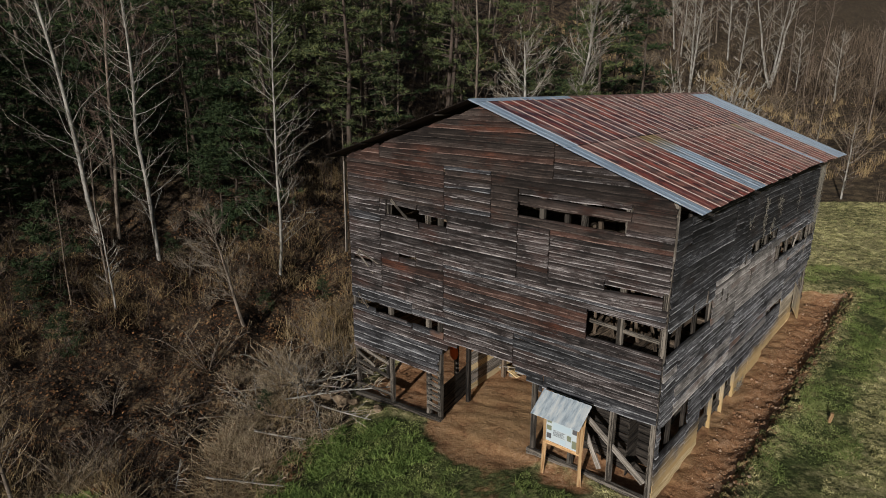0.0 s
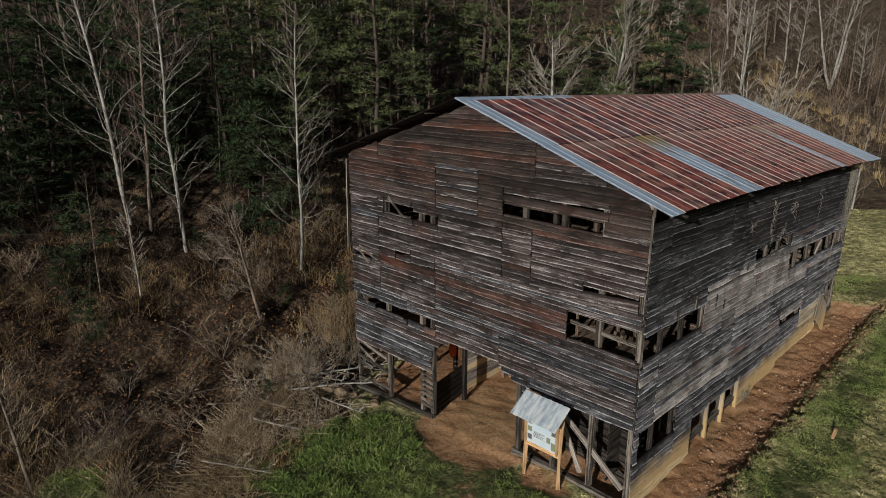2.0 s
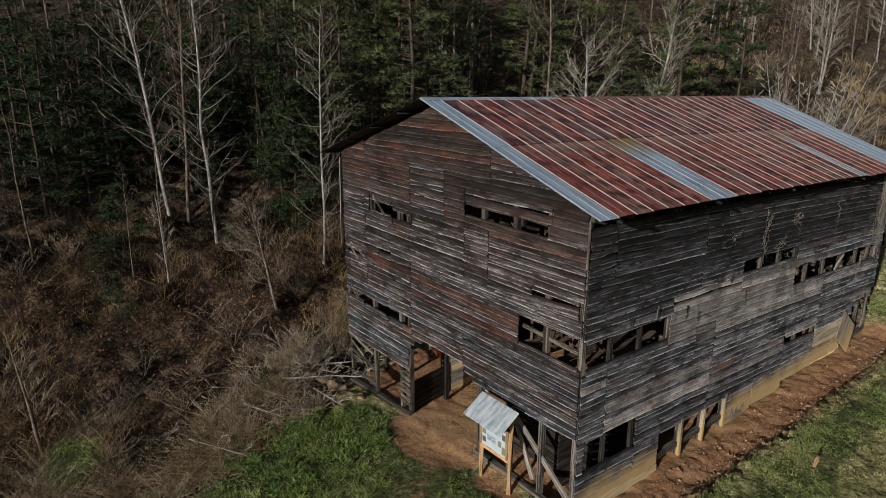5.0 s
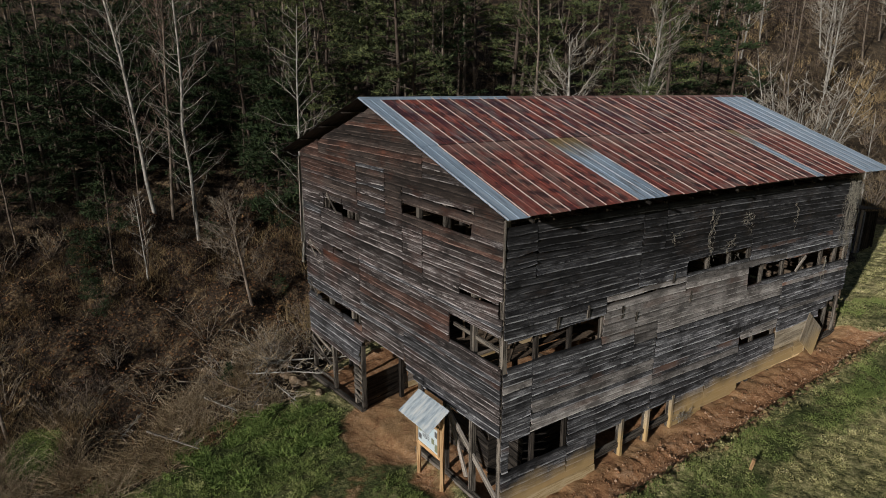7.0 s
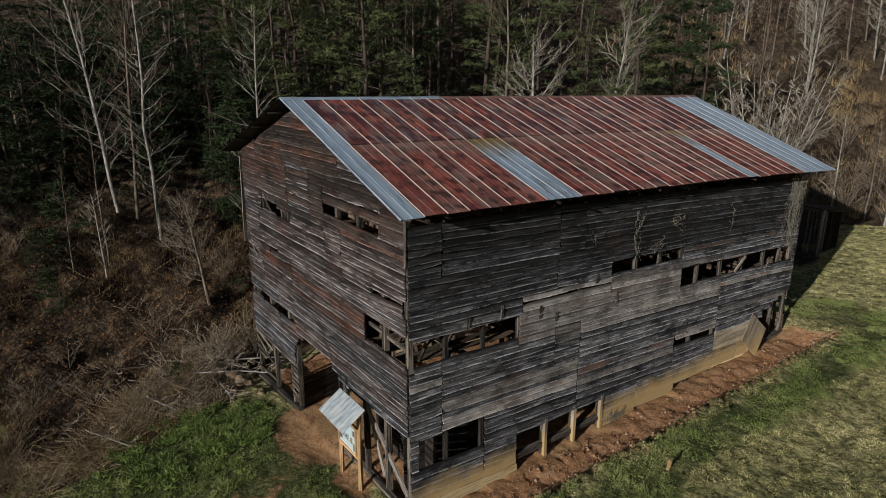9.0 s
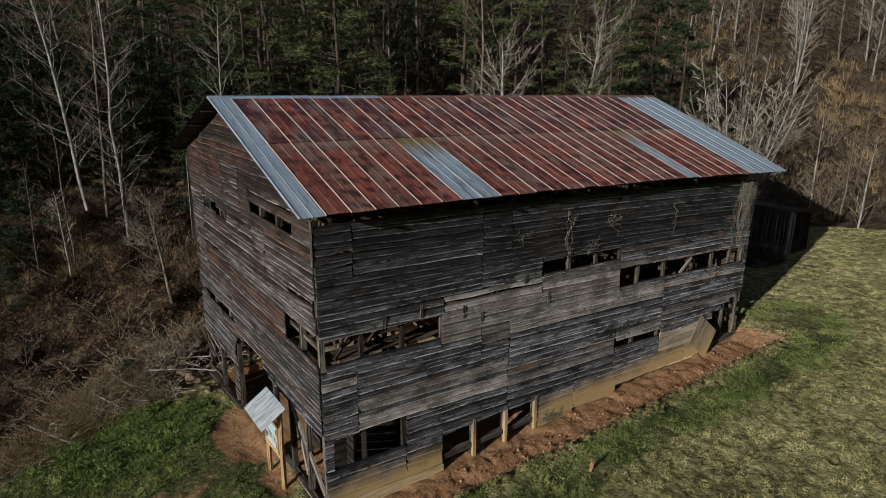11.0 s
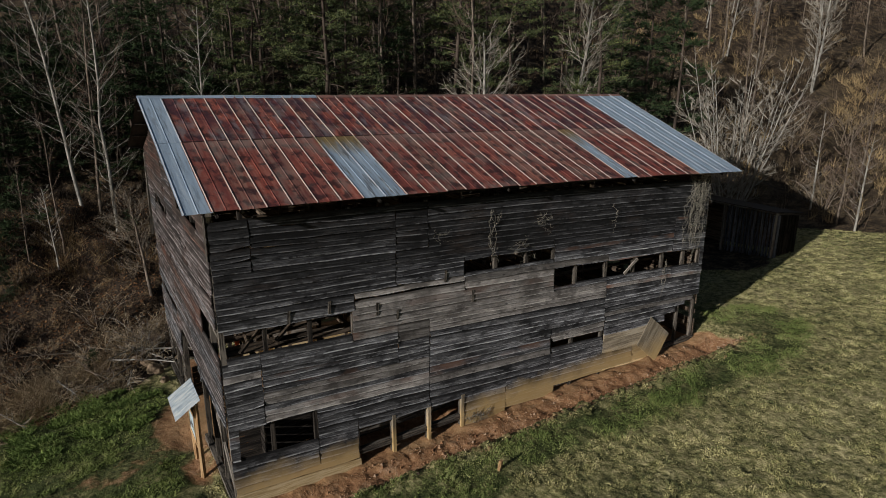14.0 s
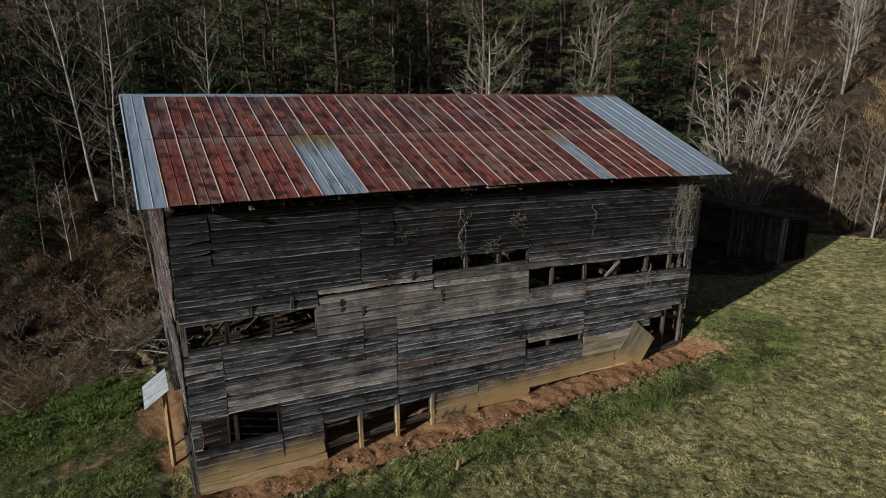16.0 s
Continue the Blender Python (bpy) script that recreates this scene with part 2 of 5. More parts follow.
def bark(name, dark, pale, size=1.0):
    k = Mat(name, 0.9)
    at = k.shifted(k.coord())
    f = k.noise(k.scaled(at, 3, 3, 1.2), 2.0 * size, 5, 0.65)
    return k.done(k.ramp(f, (0.35, dark), (0.62, pale)), f, 0.5, 0.02)


M_BIRCH = bark("pale_bark", (0.12, 0.112, 0.1), (0.40, 0.385, 0.355))
M_BARK = bark("grey_brown_bark", (0.06, 0.047, 0.038), (0.23, 0.19, 0.155))
M_PINEBARK = bark("pine_bark", (0.035, 0.027, 0.022), (0.10, 0.078, 0.064))


def stuff_mat(name, *cols, rough=0.9, patch=0.35):
    """Twigs, blades and leaves: colour by island, with a broad drift over the ground."""
    k = Mat(name, rough)
    isl = k.n("NewGeometry").outputs["Random Per Island"]
    place = k.n("NewGeometry").outputs["Position"]
    f = k.math("ADD", k.math("MULTIPLY", isl, 1 - patch), k.math("MULTIPLY", k.span(k.noise(place, patch, 4), 0.3, 0.7), patch))
    stops = [(i / max(1, len(cols) - 1), c) for i, c in enumerate(cols)]
    return k.done(k.ramp(f, *stops))


M_TWIG = stuff_mat("brush_twigs", (0.02, 0.014, 0.01), (0.055, 0.039, 0.028), (0.135, 0.10, 0.072), (0.38, 0.31, 0.235))
M_GOLD = stuff_mat("dry_grass", (0.14, 0.098, 0.054), (0.32, 0.23, 0.12), (0.50, 0.385, 0.215))
M_STRAW = stuff_mat("sunlit_straw", (0.12, 0.085, 0.048), (0.24, 0.172, 0.09), (0.36, 0.275, 0.155))


def meadow_mat():
    """Short winter turf: straw, olive and grey-green in hand-sized tussocks."""
    k = Mat("grass_blades", 0.9)
    place = k.n("NewGeometry").outputs["Position"]
    isl = k.n("NewGeometry").outputs["Random Per Island"]
    f = k.math("ADD", k.math("MULTIPLY", k.span(k.noise(place, 3.6, 3, 0.6), 0.34, 0.66), 0.52), k.math("MULTIPLY", k.span(k.noise(place, 0.45, 4), 0.3, 0.7), 0.26))
    f = k.math("ADD", f, k.math("MULTIPLY", isl, 0.22))
    return k.done(k.ramp(f, (0.2, (0.055, 0.068, 0.03)), (0.42, (0.25, 0.25, 0.105)), (0.62, (0.49, 0.455, 0.215)), (0.9, (0.68, 0.62, 0.37))))


M_GRASS = meadow_mat()
M_LUSH = stuff_mat("lush_grass_blades", (0.042, 0.06, 0.019), (0.13, 0.178, 0.051), (0.25, 0.30, 0.098), (0.46, 0.44, 0.22), patch=0.6)
M_NEEDLE = stuff_mat("pine_needles", (0.026, 0.038, 0.021), (0.08, 0.102, 0.046), (0.23, 0.25, 0.095), patch=0.45)
M_DARKNEEDLE = stuff_mat("dark_needles", (0.013, 0.026, 0.013), (0.034, 0.056, 0.024), (0.065, 0.092, 0.036), patch=0.3)
M_LEAF = stuff_mat("fallen_leaves", (0.05, 0.025, 0.014), (0.13, 0.062, 0.03), (0.24, 0.13, 0.06), (0.33, 0.21, 0.11))


def stone_mat():
    k = Mat("field_stone", 0.9)
    at = k.shifted(k.coord())
    f = k.noise(at, 5, 6, 0.65)
    return k.done(k.ramp(f, (0.3, (0.12, 0.085, 0.058)), (0.55, (0.28, 0.205, 0.14)), (0.72, (0.42, 0.33, 0.24))), f, 0.6, 0.03)


M_STONE = stone_mat()


def clay_clod():
    k = Mat("clay_clods", 0.95)
    f = k.n("NewGeometry").outputs["Random Per Island"]
    return k.done(k.ramp(f, (0, (0.13, 0.06, 0.034)), (0.6, (0.33, 0.18, 0.095)), (1.0, (0.5, 0.37, 0.27))))


M_CLOD = clay_clod()


def ground_mat():
    """Grass, clay and leaf litter, laid by what grows or is dug where."""
    k = Mat("ground", 0.95)
    place = k.n("NewGeometry").outputs["Position"]

    def share(name):
        a = k.n("Attribute")
        a.attribute_name = name
        return a.outputs["Fac"]

    fine, mid, broad = k.noise(place, 9, 6, 0.7), k.noise(place, 1.4, 5, 0.65), k.noise(place, 0.22, 4)
    tuft = k.noise(place, 4.2, 4, 0.65)
    grass = k.ramp(k.math("ADD", k.math("MULTIPLY", k.math("ADD", fine, tuft), 0.34), k.math("MULTIPLY", k.math("ADD", mid, broad), 0.16)),
                   (0.42, (0.045, 0.052, 0.02)), (0.5, (0.26, 0.245, 0.108)), (0.57, (0.54, 0.475, 0.26)))
    lush = k.ramp(fine, (0.35, (0.03, 0.042, 0.015)), (0.65, (0.105, 0.13, 0.04)))
    clay = k.ramp(k.math("ADD", k.math("MULTIPLY", fine, 0.6), k.math("MULTIPLY", mid, 0.4)),
                  (0.35, (0.15, 0.066, 0.035)), (0.5, (0.37, 0.195, 0.098)), (0.66, (0.56, 0.37, 0.235)))
    clay = k.mix(k.math("MULTIPLY", share("dust"), k.span(mid, 0.36, 0.56, 0.15, 0.75)), clay, (0.43, 0.275, 0.14))
    clay = k.mix(k.math("MULTIPLY", share("rubble"), k.span(tuft, 0.4, 0.6, 0.1, 0.75)), clay, (0.48, 0.36, 0.28))
    litter = k.ramp(k.math("ADD", k.math("MULTIPLY", fine, 0.5), k.math("MULTIPLY", mid, 0.5)),
                    (0.40, (0.010, 0.007, 0.005)), (0.5, (0.045, 0.03, 0.02)), (0.60, (0.22, 0.155, 0.09)))
    tawny = k.ramp(k.math("ADD", k.math("MULTIPLY", fine, 0.4), k.math("MULTIPLY", mid, 0.6)),
                   (0.36, (0.035, 0.025, 0.017)), (0.5, (0.095, 0.07, 0.045)), (0.64, (0.23, 0.17, 0.10)))
    litter = k.mix(k.math("MULTIPLY", share("tawny"), k.span(k.noise(place, 0.16, 5), 0.4, 0.6, 0.25, 1.0)), litter, tawny)
    wobble = k.math("MULTIPLY", k.math("ADD", mid, -0.5), 0.9)
    col = k.mix(k.span(k.math("ADD", share("lush"), wobble), 0.4, 0.6), grass, lush)
    col = k.mix(k.span(k.math("ADD", share("litter"), wobble), 0.42, 0.58), col, litter)
    col = k.mix(k.span(k.math("ADD", share("clay"), wobble), 0.4, 0.6), col, clay)
    rough = k.math("MULTIPLY", k.math("ADD", k.math("MULTIPLY", k.math("ADD", fine, tuft), 0.5), mid), k.span(share("clay"), 0.3, 0.8, 1.0, 0.45))
    return k.done(col, rough, 1.0, 0.14)


M_GROUND = ground_mat()
def bright_metal():
    k = Mat("bright_metal", 0.4, 0.35)
    f = k.noise(k.scaled(k.coord(), 5, 1.2, 1), 1.6, 5, 0.65)
    return k.done(k.ramp(f, (0.36, (0.30, 0.38, 0.47)), (0.5, (0.58, 0.67, 0.75)), (0.64, (0.82, 0.86, 0.88))), f, 0.15, 0.01)


M_BRIGHT = bright_metal()
M_PAPER = Mat("printed_paper", 0.6).done((0.5, 0.57, 0.62))
M_INK = Mat("dark_print", 0.6).done((0.1, 0.1, 0.11))
M_BLUE = Mat("blue_print", 0.6).done((0.45, 0.56, 0.64))
M_GREEN = Mat("green_print", 0.6).done((0.2, 0.22, 0.15))
M_RED = Mat("orange_cloth", 0.8).done((0.75, 0.13, 0.04))


# ---- building blocks ----
def mesh_of(name, verts, faces, material=None, smooth=False):
    """A mesh from arrays; all faces have as many corners as the array has columns."""
    verts, faces = np.asarray(verts, np.float32).reshape(-1, 3), np.asarray(faces, np.int32)
    me = bpy.data.meshes.new(name)
    me.vertices.add(len(verts))
    me.vertices.foreach_set("co", verts.ravel())
    me.loops.add(faces.size)
    me.loops.foreach_set("vertex_index", faces.ravel())
    me.polygons.add(len(faces))
    me.polygons.foreach_set("loop_start", np.arange(0, faces.size, faces.shape[1], dtype=np.int32))
    me.update(calc_edges=True)
    me.polygons.foreach_set("use_smooth", np.full(len(faces), smooth))
    if material:
        me.materials.append(material)
    return me


def thing(name, label, category, at=(0, 0, 0), group="", kind=""):
    ob = new(name)
    ob.location = at
    return tagged(ob, label, category, group, kind)


def part(name, data, parent, label="", m=None):
    """A mesh as one part under a thing or a part; m is its pose under the parent."""
    ob = new(name, data)
    ob.parent = parent
    if m is not None:
        ob.matrix_basis = m
    return tagged(ob, label) if label else ob


def tubes(pts, radii, sides=3):
    """Tapered tubes along N polylines of K points: corners and four-sided faces."""
    pts, radii = np.asarray(pts, float), np.asarray(radii, float)
    n, k = radii.shape
    way = np.gradient(pts, axis=1)
    way /= np.linalg.norm(way, axis=2, keepdims=True) + 1e-9
    ref = np.where(np.abs(way[..., 2:3]) > 0.8, np.array([1.0, 0, 0]), np.array([0, 0, 1.0]))
    a = np.cross(way, ref)
    a /= np.linalg.norm(a, axis=2, keepdims=True) + 1e-9
    b = np.cross(way, a)
    ang = np.arange(sides) * 2 * np.pi / sides
    ring = a[:, :, None] * np.cos(ang)[None, None, :, None] + b[:, :, None] * np.sin(ang)[None, None, :, None]
    verts = pts[:, :, None] + ring * radii[:, :, None, None]
    idx = np.arange(n * k * sides).reshape(n, k, sides)
    nxt = np.roll(idx, -1, axis=2)
    faces = np.stack([idx[:, :-1], nxt[:, :-1], nxt[:, 1:], idx[:, 1:]], -1).reshape(-1, 4)
    return verts.reshape(-1, 3), faces


def joined(name, pieces, material, smooth=False):
    """One mesh from several (corners, faces) pairs."""
    vs, fs, n = [], [], 0
    for v, f in pieces:
        vs.append(v), fs.append(f + n)
        n += len(v)
    return mesh_of(name, np.concatenate(vs), np.concatenate(fs), material, smooth)


BOX_F = np.array([(0, 1, 3, 2), (4, 6, 7, 5), (0, 4, 5, 1), (2, 3, 7, 6), (0, 2, 6, 4), (1, 5, 7, 3)])


def beam_v(a, b, w, h, rng=None, rough=0.0):
    """The corners of a squared timber from a to b, w wide and h deep."""
    a, b = Vector(a), Vector(b)
    way = (b - a).normalized()
    side = way.cross(Vector((0, 0, 1)) if abs(way.z) < 0.9 else Vector((0, 1, 0))).normalized()
    up = side.cross(way)
    out = []
    for p in (a, b):
        for i in (-1, 1):
            for j in (-1, 1):
                q = p + side * (i * w / 2) + up * (j * h / 2)
                if rng:
                    q = q + Vector([rng.uniform(-rough, rough) for _ in range(3)])
                out.append(tuple(q))
    return np.array(out)


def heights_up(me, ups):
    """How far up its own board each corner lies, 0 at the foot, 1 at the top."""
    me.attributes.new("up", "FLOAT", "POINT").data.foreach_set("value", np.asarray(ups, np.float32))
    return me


def timber(name, a, b, w, h, material, parent=None, label="", rough=0.006, rng=random.Random(3)):
    """A timber as an object of its own, its x along the grain."""
    a, b = Vector(a), Vector(b)
    length = (b - a).length
    way = (b - a).normalized()
    rot = way.to_track_quat("X", "Z").to_matrix().to_4x4()
    v = []
    for s in (0.0, 0.33, 0.67, 1.0):
        bow = rng.uniform(-1, 1) * rough
        for y, z in ((-w / 2, -h / 2), (w / 2, -h / 2), (w / 2, h / 2), (-w / 2, h / 2)):
            v.append((s * length + rng.uniform(-rough, rough), y + bow + rng.uniform(-rough, rough) * 0.6, z + rng.uniform(-rough, rough)))
    f = [(4 * s + c, 4 * s + (c + 1) % 4, 4 * s + 4 + (c + 1) % 4, 4 * s + 4 + c) for s in range(3) for c in range(4)] + [(3, 2, 1, 0), (12, 13, 14, 15)]
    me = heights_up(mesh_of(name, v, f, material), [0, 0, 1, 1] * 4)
    return part(name, me, parent, label, Matrix.Translation(a) @ rot)


def box_v(x0, x1, y0, y1, z0, z1):
    return np.array([(x, y, z) for x in (x0, x1) for y in (y0, y1) for z in (z0, z1)])


# ---- ground ----
def ground_z(x, y):
    """The lie of the land: a meadow that falls to a gully, wooded slopes beyond."""
    x, y = np.asarray(x, float), np.asarray(y, float)
    soft = lambda v, w: w * np.logaddexp(0, v / w)
    z = 0.045 * y - 0.045 * soft(-y, 0.5) * np.where(x < 4, 1.0, 1.0)
    xl = -17 + soft(x + 17, 1.5)
    z = z + 0.095 * (xl - soft(xl, 0.6)) + 0.03 * soft(xl, 0.6)
    z = z - 0.045 * np.clip(np.abs(y) - 45, 0, 400) * np.sign(y)
    west = soft(-x - 17 + 0.25 * (soft(y - 8, 2) - soft(y - 30, 4)), 1.2)
    z = z + 0.5 * west - 0.22 * soft(west - 22, 6)
    north = soft(y - 37 - 0.15 * x, 2.0)
    z = z + 0.15 * north - 0.05 * soft(north - 60, 8)
    # the dug strip along the long wall, with a low bank of spoil
    ease = lambda v: np.clip(v, 0, 1) ** 2 * (3 - 2 * np.clip(v, 0, 1))
    along = np.clip((y + 1.0) / 1.5, 0, 1) * np.clip((18.6 - y) / 1.8, 0, 1)
    z = z - 0.42 * along * ease((2.1 - x) / 1.0) * ease((x + 2.5) / 2.3)
    z = z - 0.1 * ease(-y / 0.5) * ease((x + 7) / 2) - 0.07 * along * np.exp(-((x - 0.95) / 0.22) ** 2)
    # the gully is rough ground, with a washed-out hollow at its edge
    rough = ease((-9.8 - x) / 2.5) * ease((x + 60) / 20)
    z = z + rough * (0.17 * np.sin(1.25 * x + 0.9 * y) + 0.15 * np.sin(1.7 * y - 0.7 * x + 1.0) + 0.08 * np.sin(3.1 * y + 2.3 * x))
    z = z - 0.75 * np.exp(-((x + 11.1) / 0.75) ** 2 - ((y + 7.2) / 0.6) ** 2)
    return z + 0.06 * along * np.exp(-((x - 1.85) / 0.3) ** 2)


def bumps(x, y):
    """Tussocks, and the ragged bank of turf beside the digging."""
    return np.array([0.05 * noise.noise((a * 0.9, b * 0.9, 1.7)) + 0.045 * noise.noise((a * 2.3, b * 2.3, 5.1)) + 0.045 * noise.noise((a * 4.6, b * 4.6, 2.9))
                     + (0.16 * max(0.0, noise.noise((a * 2.1, b * 2.7, 6.6)) + 0.12) * math.exp(-((a - 1.7 - 0.02 * b) / 0.34) ** 2) if -1 < b < 18.6 and 0 < a < 5 else 0.0)
                     + (0.03 * noise.noise((a * 1.6, b * 4.5 + a, 2.2)) + 0.024 * noise.noise((a * 5, b * 9, 4.2)) if 0.15 < a < 2.0 and -0.4 < b < 18 else 0.0) for a, b in zip(np.ravel(x), np.ravel(y))]).reshape(np.shape(x))


def gz(x, y):
    return float(ground_z(x, y))


def wood_edge(y):
    """The x at which the open grass gives way to brush, in front of and beside the barn."""
    return np.interp(y, [-40, -12, -8, -5, -3.5, -1.5, 0.5, 17, 24, 30, 36], [-4, -6.6, -7.6, -8.2, -9.0, -9.6, -11.6, -11.6, -9, -7.5, -6.5])


def shares(x, y):
    """How much clay, litter and lush grass lies at a place, 0 to 1."""
    ramp = lambda v, a, b: np.clip((v - a) / (b - a), 0, 1)
    strip = ramp(x, -0.4, 0.1) * ramp(np.interp(y, [0, 6, 12, 17], [1.6, 1.9, 2.15, 2.1]) - x, -0.1, 0.5) * ramp(y, -0.6, 0.3) * ramp(-y, -18.0, -17.3)
    inside = ramp(x, -11.3, -10.8) * ramp(-x, -0.3, 0.0) * ramp(y, -0.25, 0.15) * ramp(-y, -17.6, -17.1)
    door = ramp(-np.hypot((x + 5.2) / 2.3, (y - 0.4) / 1.75), -1.25, -0.7)
    path = 0.42 * ramp(-np.abs(x + 4.2 + 0.25 * y), -1.6, -0.4) * ramp(-y, 0, 1.0) * ramp(y, -9, -3)
    kiosk = 0.58 * ramp(-np.hypot((x + 2.2) / 1.2, (y + 0.45) / 0.7), -1.2, -0.5)
    clay = np.maximum.reduce([strip, inside, door, path, kiosk])
    west = ramp(wood_edge(y) - x, -0.3, 0.5)
    north = ramp(y - 36 - 0.25 * x, -0.6, 0.8)
    # bare ground before the shed, its litter also darkening the barn's shadow
    shade_yard = 0.85 * ramp(-np.hypot((x + 6.8) / 3.9, (y - 26.2) / 3.0), -1.2, -0.75)
    litter = np.maximum.reduce([west, north, shade_yard])
    bottom = ramp(-np.hypot((x + 12.6) / 2.4, (y + 9.2) / 1.0), -1.2, -0.6)
    litter = np.minimum(litter, 1 - 0.8 * bottom)
    apron = 0.6 * ramp(-y, -0.2, 0.8) * ramp(x, -10, -8.5) * ramp(-x, -2.5, -0.5) * ramp(y, -12, -9)
    lush = np.maximum.reduce([bottom, apron, ramp(-np.hypot((x + 7.7) / 2.8, (y + 3.4) / 3.3), -1.25, -0.55),
                              0.56 * ramp(-np.abs(x - 2.8), -1.9, -0.4) * ramp(y, -2, 1) * ramp(-y, -20.5, -18.5),
                              0.5 * ramp(-np.hypot((x - 1.0) / 2.4, (y - 19.5) / 2.0), -1.1, -0.7)])
    return clay, litter, lush


def dust(x, y):
    """The trodden pale clay close along the long wall and in the doorway."""
    wall = 0.7 * np.clip((0.6 - x) / 0.4, 0, 1) * np.clip((x + 0.3) / 0.3, 0, 1) * np.clip((y + 0.5) / 1.0, 0, 1) * np.clip((18.2 - y) / 0.6, 0, 1)
    return np.maximum(wall, np.clip(1.5 - np.hypot((x + 5.4) / 1.9, (y - 1.2) / 2.4), 0, 1))


def rubble(x, y):
    """Pale stony spoil along the outer edge of the digging."""
    return np.exp(-((x - np.interp(y, [0, 6, 12, 17], [1.3, 1.5, 1.7, 1.6])) / 0.28) ** 2) * np.clip((y + 0.5) / 1.0, 0, 1) * np.clip((18.2 - y) / 0.6, 0, 1)


def tawny(x, y):
    return np.clip((y - 33 - 0.2 * x) / 6, 0, 1) * np.clip((x + 34) / 10, 0, 1)


def axis_steps(lo, hi, fine_lo, fine_hi, step):
    inner = np.arange(fine_lo, fine_hi + 1e-6, step)
    out = lambda span: np.cumsum(step * 1.22 ** np.arange(1, 60))
    right = fine_hi + out(0)
    left = fine_lo - out(0)
    return np.concatenate([left[left > lo][::-1], inner, right[right < hi]])


gx, gy = axis_steps(-900, 900, -34, 22, 0.3), axis_steps(-900, 1200, -18, 44, 0.3)
gx = np.unique(np.concatenate([gx, np.arange(-0.6, 13.0, 0.1)]).round(3))
gy = np.unique(np.concatenate([gy, np.arange(-6.0, 33.0, 0.1)]).round(3))
GX, GY = np.meshgrid(gx, gy, indexing="ij")
GZ = ground_z(GX, GY) + bumps(GX, GY)
gi = np.arange(GX.size).reshape(GX.shape)
ground = tagged(new("ground", mesh_of("ground", np.stack([GX, GY, GZ], -1), np.stack([gi[:-1, :-1], gi[1:, :-1], gi[1:, 1:], gi[:-1, 1:]], -1).reshape(-1, 4), M_GROUND, True)),
                "sloping meadow with dug red clay and leaf-strewn woodland floor", "ground", kind="structure")
for key, values in zip(("clay", "litter", "lush", "tawny", "dust", "rubble"), (*shares(GX, GY), tawny(GX, GY), dust(GX, GY), rubble(GX, GY))):
    ground.data.attributes.new(key, "FLOAT", "POINT").data.foreach_set("value", values.ravel().astype(np.float32))

# ---- barn ----
W, L = 10.9, 17.1
sag = lambda y: -0.012 * y - 0.0012 * y * abs(y)
RX = -5.5
ridge_z = lambda y: 9.49 - 0.018 * (y + 0.5)
eave_z = lambda y: 7.34 + sag(y)
EAVE_R, EAVE_L = 0.66, -11.6


def roof_under(x, y):
    """The roof's underside over a place."""
    s = (x - RX) / (EAVE_R - RX) if x > RX else (x - RX) / (EAVE_L - RX)
    return ridge_z(y) + (eave_z(y) + (0.12 if x < RX else 0) - ridge_z(y)) * s - 0.11


barn = thing("barn", "tall weathered grey timber barn with rusty metal roof", "barn")
rb = random.Random(11)


def board(parent, rot, along, out, s0, s1, z0, z1, sink, material, t0=None, t1=None, loose=0.0, name="board", tilt=0.0):
    """A lapped board from s0 to s1 along a wall (t0, t1: the ends of its top edge), z0 to z1 high, out metres proud of the framing."""
    t0, t1 = s0 if t0 is None else t0, s1 if t1 is None else t1
    n = 2 + min(7, int((s1 - s0) / 0.4))
    mid, zc = (s0 + s1) / 2, (z0 + z1) / 2
    lean, v = tilt + rb.uniform(-1, 1) * loose, []
    sag_mid = sink(mid)
    lift = rb.choice((0.0, 0.0, 0.0, 0.01, 0.02, 0.034))
    curl = rb.uniform(-0.008, 0.016)
    own = rb.uniform(0, 90)
    gape, end = (rb.uniform(0.03, 0.085), rb.choice((0, 1))) if z1 - z0 > 0.11 and s1 - s0 > 0.7 and rb.random() < 0.11 else (0.0, 0)
    for k in range(n):
        f = k / (n - 1)
        b, t = s0 + (s1 - s0) * f, t0 + (t1 - t0) * f
        dz = sink((b + t) / 2) - sag_mid + lean * (f - 0.5) * min(s1 - s0, 3.0)
        far = abs(f - 1 + end)
        open_end = gape * max(0.0, far - 0.35) ** 1.5 * 1.9
        wave = 0.024 * noise.noise((b * 0.9, own, 0.3)) + 0.014 * noise.noise((b * 2.6, own, 7.3))
        jb, jt, jo = lift + wave + open_end + rb.uniform(-0.005, 0.005), rb.uniform(-0.008, 0.008), curl + 0.02 * noise.noise((b * 1.1, own, 4.1)) + 0.5 * open_end
        if k in (0, n - 1):
            b += rb.uniform(-0.03, 0.006) * (1 if k else -1)
        for s, z, o in ((b, z0 - 0.03 + jb, 0.05 + jo), (b, z0 - 0.03 + jb, 0.026 + jo), (t, z1 + jt, 0.002), (t, z1 + jt, 0.022)):
            v.append(((s - mid) * along, o + out, z - zc + dz))
    f = [(4 * k + c, 4 * k + (c + 1) % 4, 4 * k + 4 + (c + 1) % 4, 4 * k + 4 + c) for k in range(n - 1) for c in range(4)] + [(3, 2, 1, 0), (4 * n - 4, 4 * n - 3, 4 * n - 2, 4 * n - 1)]
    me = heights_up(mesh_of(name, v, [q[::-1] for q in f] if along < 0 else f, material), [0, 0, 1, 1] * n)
    return part(name, me, parent, "", rot(mid, zc + sag_mid))


